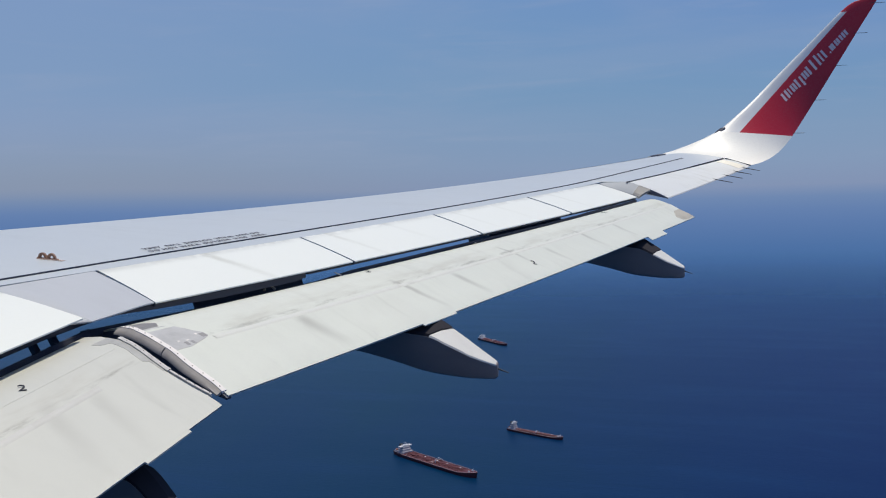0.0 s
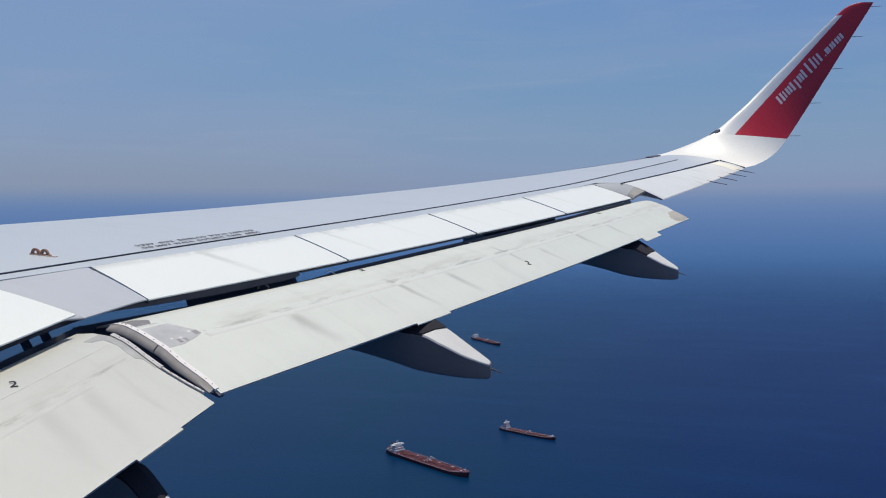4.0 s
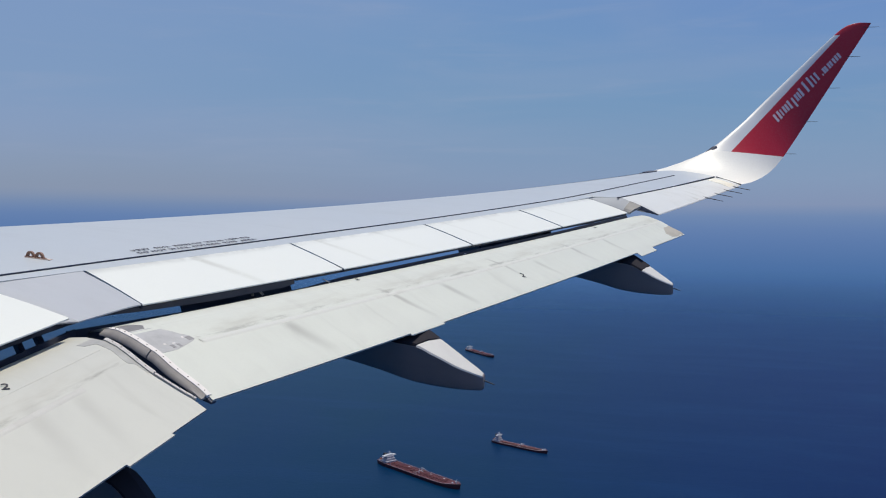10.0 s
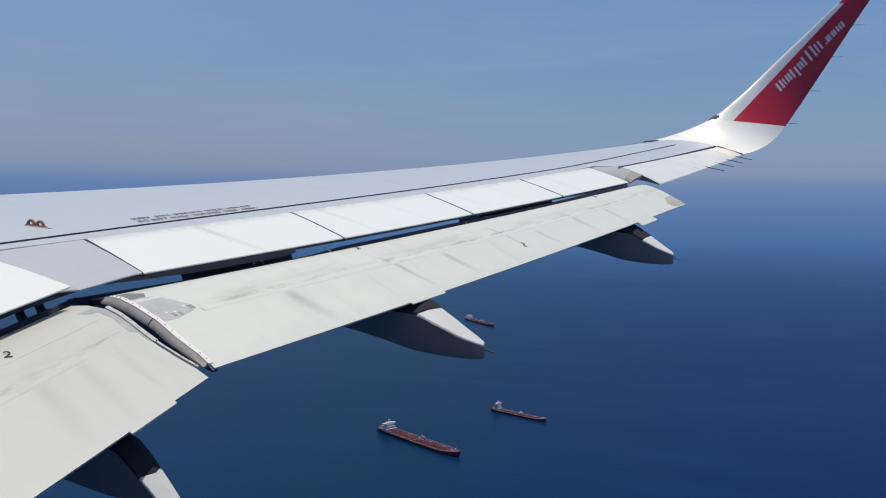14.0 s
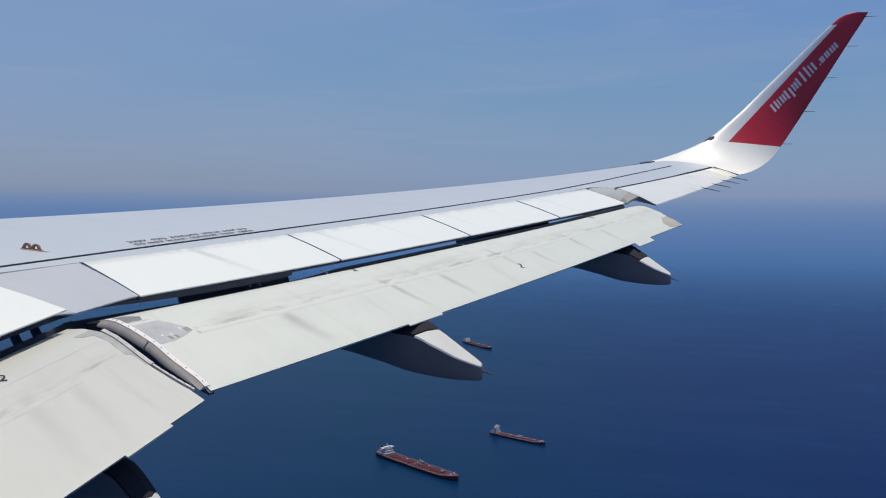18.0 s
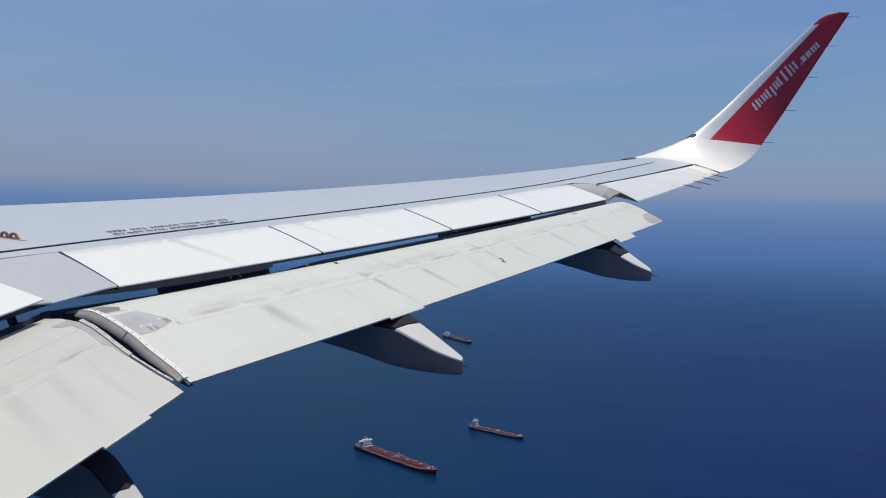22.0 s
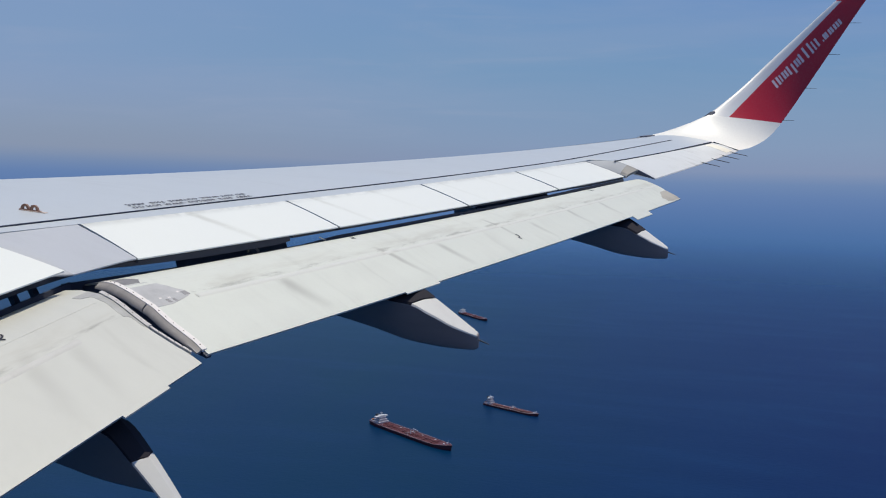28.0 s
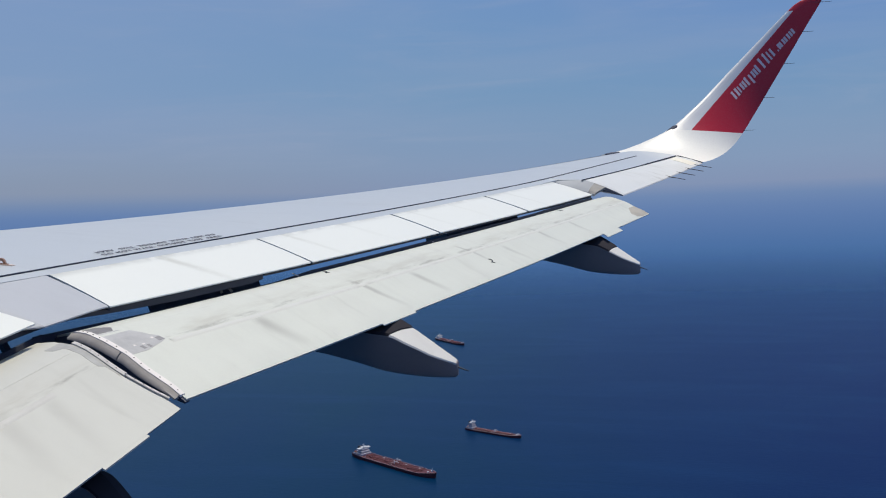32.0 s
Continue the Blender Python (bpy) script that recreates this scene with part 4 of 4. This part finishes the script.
# the maker's lettering on the winglet as plain slanted bars
def on_winglet(x, z, lift):
    """Point of the winglet's inner face over that x and z."""
    best = min(((smooth_point(v / 20, u / 30, 1), v / 20, u / 30) for v in range(70, 190, 2) for u in range(2, 30, 2)), key=lambda g: (g[0].x - x) ** 2 + (g[0].z - z) ** 2)
    v, u = best[1:]
    for step in (0.02, 0.006, 0.002):
        _, v, u = min(((smooth_point(v + i * step, u + j * step, 1), v + i * step, u + j * step) for i in range(-3, 4) for j in range(-3, 4)), key=lambda g: (g[0].x - x) ** 2 + (g[0].z - z) ** 2)
    return smooth_point(v, u, 1, lift)


# (start along the line, width, height, rise, strokes) of each group of upright bars
WORD = [(0.00, 0.075, 0.135, 0.0, 2), (0.090, 0.024, 0.115, 0.0, 1), (0.130, 0.062, 0.115, 0.0, 2), (0.207, 0.036, 0.145, 0.0, 1), (0.262, 0.030, 0.165, -0.03, 1), (0.312, 0.062, 0.115, 0.0, 2), (0.388, 0.036, 0.145, 0.01, 1),
    (0.462, 0.095, 0.185, 0.02, 2), (0.580, 0.026, 0.150, 0.01, 1), (0.625, 0.050, 0.140, 0.01, 1), (0.690, 0.018, 0.030, -0.045, 1), (0.722, 0.055, 0.090, -0.012, 2), (0.795, 0.058, 0.090, -0.012, 2), (0.870, 0.100, 0.090, -0.012, 3)]
START, END = Vector((0.505, 1.335)), Vector((1.475, 2.385))
RUN = (END - START)
RISE = Vector((-RUN.y, RUN.x)).normalized()
for at, wide, tall, lift, strokes in WORD:
    thin = min(0.026, 0.8 * wide)
    for n in range(strokes):
        bm = bmesh.new()
        first = at + (wide - thin) * n / max(1, strokes - 1)
        a, b = START + RUN * first + RISE * lift, START + RUN * (first + thin) + RISE * lift
        lean = RUN.normalized() * tall * 0.08
        quad = [a - RISE * tall / 2 - lean, b - RISE * tall / 2 - lean, b + RISE * tall / 2 + lean, a + RISE * tall / 2 + lean]
        p = [on_winglet(q.x, q.y, 0.002) for q in quad]
        nrm = (p[1] - p[0]).cross(p[2] - p[1])
        slab(bm, p, 0.006, nrm if nrm.y < 0 else -nrm)
        part("letter_bar", bm, LETTER, winglet, smooth=False)

# ---- markings and fitting on the wing ----
def writing(text, size, at, along, upward, mat, parent, name, label="", stretch=1.0):
    curve = bpy.data.curves.new(name, "FONT")
    curve.space_character = 1.2
    curve.body, curve.size, curve.align_x, curve.align_y, curve.extrude = text, size, "CENTER", "CENTER", 0.0012
    tmp = new(name, curve)
    bpy.context.view_layer.update()
    me = bpy.data.meshes.new_from_object(tmp.evaluated_get(bpy.context.evaluated_depsgraph_get()))
    bpy.data.objects.remove(tmp)
    x = along.normalized()
    z = x.cross(upward).normalized()
    y = z.cross(x) * stretch
    m = Matrix((x, y, z)).transposed().to_4x4()
    m.translation = at
    me.transform(m)
    me.materials.clear()
    me.materials.append(mat)
    ob = new(name, me)
    ob.parent = parent
    if parent.parent is None:
        ob.matrix_parent_inverse = parent.matrix_basis.inverted()
    return tagged(ob, label)


def note(c, turn):
    """The stencilled warning, word by word along the skin; turn -1: read from the other side."""
    words = "DO NOT WALK OUTSIDE THIS AREA".split()
    sizes = [0.048 * (len(w) * 0.80 + 0.16 * w.count("W") - 0.42 * w.count("I")) for w in words]
    gap = 0.033
    at = 1.09 - turn * (sum(sizes) + gap * (len(words) - 1)) / 2
    for w, wide in zip(words, sizes):
        s0 = at + turn * wide / 2
        mid = on_skin(s0, c, 0.006)
        along, fore = on_skin(s0 + 0.1, c, 0.006) - mid, on_skin(s0, c - 0.05, 0.006) - mid
        writing(w, 0.050, mid, along * turn, fore * turn, STENCIL, wing, "stencil_word", "black stencilled word of a warning line")
        at += turn * (wide + gap)


note(-0.728, 1)
note(-0.808, -1)


def digit(on, s, f, size, parent):
    """A stencilled digit set slantwise to the air flow."""
    p = on(s, f, 0.003)
    aft, out = (on(s, f + 0.03, 0.003) - p).normalized(), (on(s + 0.05, f, 0.003) - p).normalized()
    writing("2", size, p, aft * 0.6 + out * 0.8, out * 0.6 - aft * 0.8, INK, parent, "stencil_digit", "black stencilled 2", 1.1)


digit(flap_top, 1.716, 0.368, 0.075, outer)
digit(flap_top, 3.314, 0.815, 0.085, outer)
digit(flap_top, 5.673, 0.387, 0.085, outer)
digit(inner_top, -1.093, 0.333, 0.072, inner)

# brown double-loop hoist fitting on a pale orange patch
HOIST_AT = (-0.052, -0.905)


def hoist_point(along, up):
    """along: metres down the fitting's line, which runs out and aft."""
    return on_skin(HOIST_AT[0] + 0.48 * along, HOIST_AT[1] + 0.88 * along, up)


bm = bmesh.new()
across = (hoist_point(0.05, 0) - hoist_point(-0.05, 0)).cross(Vector((0, 0, 1))).normalized() * 0.009
for mid in (-0.028, 0.028):
    rows = []
    for i in range(15):
        a = math.pi * i / 14
        rows.append([hoist_point(mid - math.cos(a) * r, 0.002 + math.sin(a) * h) + across * d for r, h, d in ((0.027, 0.037, -1), (0.027, 0.037, 1), (0.014, 0.024, 1), (0.014, 0.024, -1))])
    vs = [[bm.verts.new(p) for p in row] for row in rows]
    for r, q in zip(vs, vs[1:]):
        for j in range(4):
            bm.faces.new((r[j], q[j], q[(j + 1) % 4], r[(j + 1) % 4]))
    bm.faces.new(vs[0])
    bm.faces.new(vs[-1][::-1])
slab(bm, [hoist_point(-0.060, 0.008) - across * 1.3, hoist_point(0.066, 0.008) - across * 1.3, hoist_point(0.066, 0.008) + across * 1.3, hoist_point(-0.060, 0.008) + across * 1.3], 0.010, (0, 0, 1))
hoist = part("hoist_fitting", bm, HOIST, wing, "brown double-loop fitting on the wing skin", angle=40)
bm = bmesh.new()
slab(bm, [hoist_point(-0.072, 0.003) - across * 2.0, hoist_point(0.02, 0.003) - across * 3.2, hoist_point(0.105, 0.003) - across * 1.6, hoist_point(0.10, 0.003) + across * 2.2, hoist_point(-0.06, 0.003) + across * 2.0], 0.005, (0, 0, 1))
part("orange_patch", bm, PALE_ORANGE, hoist, "pale orange patch under the fitting", smooth=False)

# ---- sea ----
SEA_LEVEL = -300.0
bm = bmesh.new()
rings = [0, 300, 700, 1200, 1700, 2200, 2600, 3200, 4000, 4800]
mid = bm.verts.new((0, 0, 0))
last = None
for r in rings[1:]:
    loop = [bm.verts.new((r * math.cos(t), r * math.sin(t), 0)) for t in [j * math.tau / 96 for j in range(96)]]
    for j in range(96):
        n = (j + 1) % 96
        bm.faces.new((mid, loop[j], loop[n])) if last is None else bm.faces.new((last[j], loop[j], loop[n], last[n]))
    last = loop
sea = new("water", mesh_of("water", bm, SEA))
sea.location = (0, 0, SEA_LEVEL)
tagged(sea, "deep blue open sea with faint ripples", "sea", kind="structure")

# ---- ships ----
HULL = worn("maroon_hull_paint", (0.085, 0.022, 0.030), 0.5, 0.0, 0.3, 0.5)
DECK = worn("red_oxide_deck", (0.105, 0.020, 0.028), 0.6, 0.0, 0.25, 0.8)
RUST = worn("rust_brown_deck", (0.10, 0.045, 0.045), 0.6, 0.0, 0.4, 0.5)
HOUSE = worn("white_ship_paint", (0.55, 0.55, 0.57), 0.45, 0.0, 0.5, 0.25)
GREYISH = worn("grey_ship_paint", (0.42, 0.39, 0.42), 0.5, 0.0, 0.5, 0.3)
FUNNEL = worn("black_funnel_paint", (0.02, 0.02, 0.024), 0.5, 0.0, 0.5, 0.3)
PIPE = worn("dull_red_pipe", (0.17, 0.055, 0.06), 0.5, 0.0, 1.0, 0.4)
BOAT = worn("orange_lifeboat_paint", (0.42, 0.12, 0.04), 0.5, 0.0, 1.0, 0.3)
RAIL = worn("pale_bulwark_paint", (0.36, 0.26, 0.28), 0.5, 0.0, 0.5, 0.3)


def tanker(at, heading, length, deck_mat, house_mat, label, tall=1.0):
    """A tanker at anchor. x runs from stern to bow, z = 0 is the water."""
    w, free = length * 0.064, length * 0.023
    m = Matrix.Translation((at[0], at[1], SEA_LEVEL)) @ Matrix.Rotation(heading, 4, "Z")
    ship = root("tanker_ship", m, label, "ship", "ships at anchor", local=True)

    def half(u):
        return w * curve(u, [(0, 0.62), (0.04, 0.82), (0.12, 0.98), (0.25, 1.0), (0.72, 1.0), (0.84, 0.92), (0.92, 0.66), (0.97, 0.34), (1.0, 0.03)])

    def sheer(u):
        return free * curve(u, [(0, 1.15), (0.2, 1.0), (0.84, 1.0), (0.90, 1.28), (1.0, 1.75)])

    def at_deck(u, y=0.0, up=0.0):
        return Vector(((u - 0.5) * length, y * w, sheer(u) + 0.25 + up))

    def block(name, u0, u1, y, lo, hi, mat, bevel=0.3, mid=0.0):
        bm = bmesh.new()
        base = sheer((u0 + u1) / 2)
        box(bm, ((u0 - 0.5) * length, (mid - y) * w, base + tall * lo * length), ((u1 - 0.5) * length, (mid + y) * w, base + tall * hi * length), bevel)
        return part(name, bm, mat, ship)

    rings = []
    for i in range(41):
        u = i / 40
        x, b, h = (u - 0.5) * length, half(u), sheer(u)
        back = 0.022 * length * max(0.0, (u - 0.88) / 0.12) ** 2
        rings.append([Vector((x, b, h)), Vector((x - 0.4 * back, b * 0.97, h * 0.4)), Vector((x - back, b * 0.8, -2.0)), Vector((x - back, -b * 0.8, -2.0)), Vector((x - 0.4 * back, -b * 0.97, h * 0.4)), Vector((x, -b, h))])
    part("hull", loft(rings), HULL, ship, "dark maroon hull")
    rings = []
    for i in range(41):
        u = i / 40
        x, b, h = (u - 0.5) * length * 0.985, half(u) * 0.93, sheer(u)
        rings.append([Vector((x, b, h + 0.25)), Vector((x, b, h - 0.5)), Vector((x, -b, h - 0.5)), Vector((x, -b, h + 0.25))])
    part("deck", loft(rings), deck_mat, ship, "red-brown deck")
    for side in (-1, 1):
        bm = bmesh.new()
        for i in range(32):
            u0, u1 = 0.02 + i * 0.0303, 0.02 + (i + 1) * 0.0303
            rod(bm, ((u0 - 0.5) * length, side * half(u0) * 0.97, sheer(u0) + 0.5), ((u1 - 0.5) * length, side * half(u1) * 0.97, sheer(u1) + 0.5), 0.22, None, 5)
        part("bulwark", bm, RAIL, ship, "pale bulwark rail")
    # stern house in steps, with the bridge and its wings on top
    block("accommodation", 0.035, 0.150, 0.80, 0.0, 0.016, house_mat)
    block("accommodation", 0.065, 0.140, 0.66, 0.016, 0.034, house_mat)
    block("accommodation", 0.078, 0.132, 0.56, 0.034, 0.050, house_mat)
    block("bridge", 0.092, 0.128, 0.94, 0.050, 0.058, HOUSE, 0.2)
    block("bridge", 0.094, 0.126, 0.46, 0.058, 0.064, HOUSE, 0.2)
    block("funnel", 0.048, 0.074, 0.22, 0.016, 0.062, FUNNEL)
    block("winch_house", 0.012, 0.030, 0.40, 0.0, 0.008, GREYISH, 0.2)
    for side in (-1, 1):
        bm = bmesh.new()
        p = at_deck(0.056, side * 0.62, 0.016 * tall * length)
        box(bm, p - Vector((0.014 * length, 0.12 * w, 0)), p + Vector((0.014 * length, 0.12 * w, 0.008 * length)), 0.3)
        part("lifeboat", bm, BOAT, ship, "orange lifeboat")
    bm = bmesh.new()
    top = at_deck(0.11, 0, 0.062 * tall * length)
    rod(bm, top, top + Vector((0, 0, 0.030 * length)), 0.45, 0.2, 6)
    box(bm, top + Vector((-0.3, -1.8, 0.016 * length)), top + Vector((0.3, 1.8, 0.019 * length)))
    part("mast", bm, HOUSE, ship)
    # deck gear
    for y, high, thick in ((-0.60, 0.7, 0.24), (-0.20, 1.0, 0.32), (-0.08, 1.0, 0.32), (0.06, 1.0, 0.32), (0.18, 1.0, 0.32), (0.60, 0.7, 0.24)):
        bm = bmesh.new()
        rod(bm, at_deck(0.16, y, high), at_deck(0.84, y, high), thick, None, 6)
        part("deck_pipe", bm, PIPE, ship)
    for i in range(4):
        bm = bmesh.new()
        rod(bm, at_deck(0.490 + 0.013 * i, -0.86, 1.3), at_deck(0.490 + 0.013 * i, 0.86, 1.3), 0.3, None, 6)
        part("manifold_pipe", bm, RAIL if i == 1 else PIPE, ship)
    for i in range(7):
        u = 0.20 + 0.10 * i
        bm = bmesh.new()
        box(bm, at_deck(u, -0.92, -0.1), at_deck(u, 0.92, 0.0) + Vector((0.5, 0, 0.35)))
        part("deck_beam", bm, HULL, ship)
    for u, side in ((0.505, 0.42), (0.535, -0.42)):
        bm = bmesh.new()
        rod(bm, at_deck(u, side), at_deck(u, side, 0.034 * length), 0.55, 0.4, 6)
        rod(bm, at_deck(u, side, 0.031 * length), at_deck(u + 0.055, side, 0.026 * length), 0.34, 0.22, 6)
        part("crane", bm, HOUSE, ship, "pale deck crane")
    for i in range(12):
        u, side = 0.19 + 0.055 * i, (1 if i % 2 else -1) * (0.36 if i % 3 else 0.72)
        bm = bmesh.new()
        rod(bm, at_deck(u, side), at_deck(u, side, 0.010 * length), 0.4, 0.32, 6)
        box(bm, at_deck(u, side) - Vector((0.8, 0.6, 0.2)), at_deck(u, side) + Vector((0.8, 0.6, 0.7)), 0.12)
        part("vent_post", bm, RAIL if i % 3 == 0 else PIPE, ship)
    for i, u in enumerate((0.24, 0.345, 0.43, 0.62, 0.70, 0.78)):
        bm = bmesh.new()
        p = at_deck(u, 0.34 if i % 2 else -0.36)
        box(bm, p - Vector((1.1, 1.1, 0.2)), p + Vector((1.1, 1.1, 1.2)), 0.25)
        part("deck_hatch", bm, GREYISH if i % 2 else deck_mat, ship)
    bm = bmesh.new()
    rod(bm, at_deck(0.955), at_deck(0.955, 0, 0.034 * length), 0.45, 0.22, 6)
    part("foremast", bm, HOUSE, ship)
    for side in (-1, 1):
        bm = bmesh.new()
        box(bm, at_deck(0.925, side * 0.28) - Vector((0.9, 0.8, 0.2)), at_deck(0.925, side * 0.28) + Vector((0.9, 0.8, 1.4)), 0.3)
        part("windlass", bm, HOUSE, ship)
    return ship


EYE = (0.0, 1.65)
DROP = -SEA_LEVEL


def moor(x, y, heading, length, *rest):
    return tanker((EYE[0] + x * DROP, EYE[1] + y * DROP), heading, length * DROP, *rest)


moor(-0.852, 3.740, math.atan2(-0.225, 0.48), 0.285, RUST, GREYISH, "brown-decked tanker with a tall grey deckhouse at anchor", 1.7)
moor(-1.12, 3.242, math.atan2(-0.252, 0.40), 0.470, DECK, GREYISH, "red-decked tanker with a grey and white deckhouse at anchor")
moor(-1.65, 6.04, math.atan2(-0.36, 0.36), 0.37, DECK, HOUSE, "small red tanker far off at anchor")

# ---- cabin wall with the window that the view passes through ----
HOLE = (-0.30, 0.0300, -0.26, 0.26, 0.12)


def rounded(grow, count=64):
    x0, x1, z0, z1, r = HOLE
    pts = []
    for cx, cz, a0 in ((x1 - r, z1 - r, 0), (x0 + r, z1 - r, 90), (x0 + r, z0 + r, 180), (x1 - r, z0 + r, 270)):
        for i in range(count // 4):
            t = radians(a0 + 90 * i / (count // 4 - 1))
            x, z = cx + (r + grow) * math.cos(t), cz + (r + grow) * math.sin(t)
            pts.append((x + 0.14 * z, z))
    return pts


def wall_with_window(y0, y1, lo, hi):
    bm = bmesh.new()
    inner_edge, mid = rounded(0.0), ((HOLE[0] + HOLE[1]) / 2, (HOLE[2] + HOLE[3]) / 2)

    def rim(px, pz):
        dx, dz = px - mid[0], pz - mid[1]
        k = min(((hi[0] if dx > 0 else lo[0]) - mid[0]) / dx if abs(dx) > 1e-6 else 1e9, ((hi[1] if dz > 0 else lo[1]) - mid[1]) / dz if abs(dz) > 1e-6 else 1e9)
        return mid[0] + dx * k, mid[1] + dz * k

    soft = 0.006
    layers = []
    for y, pts in ((y0, [rim(*p) for p in inner_edge]), (y0, rounded(soft + 0.006)), (y0 + soft * 0.3, rounded(soft * 0.3 + 0.005)), (y0 + soft, rounded(0.004)), (y1 - soft, rounded(0.0)), (y1, rounded(0.004)), (y1, [rim(*p) for p in inner_edge])):
        layers.append([bm.verts.new((x, y, z)) for x, z in pts])
    count = len(inner_edge)
    for a, b in zip(layers, layers[1:] + layers[:1]):
        for j in range(count):
            n = (j + 1) % count
            bm.faces.new((a[j], a[n], b[n], b[j]))
    return bm


cabin = new("wall_cabin", mesh_of("wall_cabin", wall_with_window(1.69, 1.771, (-3.2, -0.85), (3.2, 0.60)), LINING))
tagged(cabin, "grey plastic cabin wall with a rounded window opening", "wall", kind="structure")
for name, lo, hi, label in (("floor", (-3.2, -1.75, -0.90), (3.2, 1.765, -0.855), "plain grey cabin floor"), ("ceiling", (-3.2, -1.75, 0.605), (3.2, 1.765, 0.65), "plain grey cabin ceiling"),
        ("wall_fore", (-3.26, -1.75, -0.85), (-3.205, 1.765, 0.60), "plain grey cabin partition"), ("wall_aft", (3.205, -1.75, -0.85), (3.26, 1.765, 0.60), "plain grey cabin partition")):
    bm = bmesh.new()
    box(bm, lo, hi)
    tagged(new(name, mesh_of(name, bm, LINING, False)), label, name.split("_")[0], kind="structure")
bm = bmesh.new()
for x in [-2.97 + 0.54 * i for i in range(12)]:
    box(bm, (x - 0.27, -1.80, -0.85), (x + 0.27, -1.755, -0.08))
    box(bm, (x - 0.27, -1.80, 0.26), (x + 0.27, -1.755, 0.60))
    box(bm, (x - 0.27, -1.80, -0.08), (x - 0.115, -1.755, 0.26))
    box(bm, (x + 0.115, -1.80, -0.08), (x + 0.27, -1.755, 0.26))
tagged(new("wall_far", mesh_of("wall_far", bm, LINING, False)), "grey cabin wall with a row of windows", "wall", kind="structure")


# ---- fuselage skin round the cabin, with the window openings cut through ----
def fuselage():
    wide, cz = 2.0, -0.20
    xs = sorted({-14.0, -9.0, -5.0, -3.5, -0.75, 0.20, 3.5, 6.0, 10.0, 14.0} | {round(-2.97 + 0.54 * i + d, 3) for i in range(12) for d in (-0.115, 0.115)})
    zs_cut = [-0.36, -0.08, 0.26, 0.45]
    turns = sorted({round(math.asin((z - cz) / wide), 4) for z in zs_cut} | {round(math.pi - math.asin((z - cz) / wide), 4) for z in zs_cut} | {round(-math.pi / 2 + i * math.tau / 28, 4) for i in range(28)})
    bm = bmesh.new()

    def ring(r):
        return [[bm.verts.new((x, r * math.cos(a), cz + r * math.sin(a))) for a in turns] for x in xs]

    outside, inside = ring(wide), ring(wide - 0.03)

    def cut(i, j):
        x, a = (xs[i] + xs[i + 1]) / 2, (turns[j] + (turns[j + 1] if j + 1 < len(turns) else turns[0] + math.tau)) / 2
        z, y = cz + wide * math.sin(a), math.cos(a)
        if y > 0:
            return -0.75 < x < 0.20 and -0.36 < z < 0.45
        return -0.08 < z < 0.26 and any(abs(x - (-2.97 + 0.54 * n)) < 0.115 for n in range(12))

    count = len(turns)
    solid = {(i, j): not cut(i, j) for i in range(len(xs) - 1) for j in range(count)}
    for (i, j), keep in solid.items():
        if not keep:
            continue
        n = (j + 1) % count
        bm.faces.new((outside[i][j], outside[i][n], outside[i + 1][n], outside[i + 1][j]))
        bm.faces.new((inside[i][j], inside[i + 1][j], inside[i + 1][n], inside[i][n]))
        for (a, b), other in ((((i, j), (i + 1, j)), (i, (j - 1) % count)), (((i, n), (i + 1, n)), (i, n)), (((i, j), (i, n)), (i - 1, j)), (((i + 1, j), (i + 1, n)), (i + 1, j))):
            if not solid.get(other, False):
                bm.faces.new((outside[a[0]][a[1]], outside[b[0]][b[1]], inside[b[0]][b[1]], inside[a[0]][a[1]]))
    return bm


tagged(new("wall_fuselage", mesh_of("wall_fuselage", fuselage(), SHELL, True, 30)), "grey painted fuselage skin with window openings", "fuselage", kind="structure")
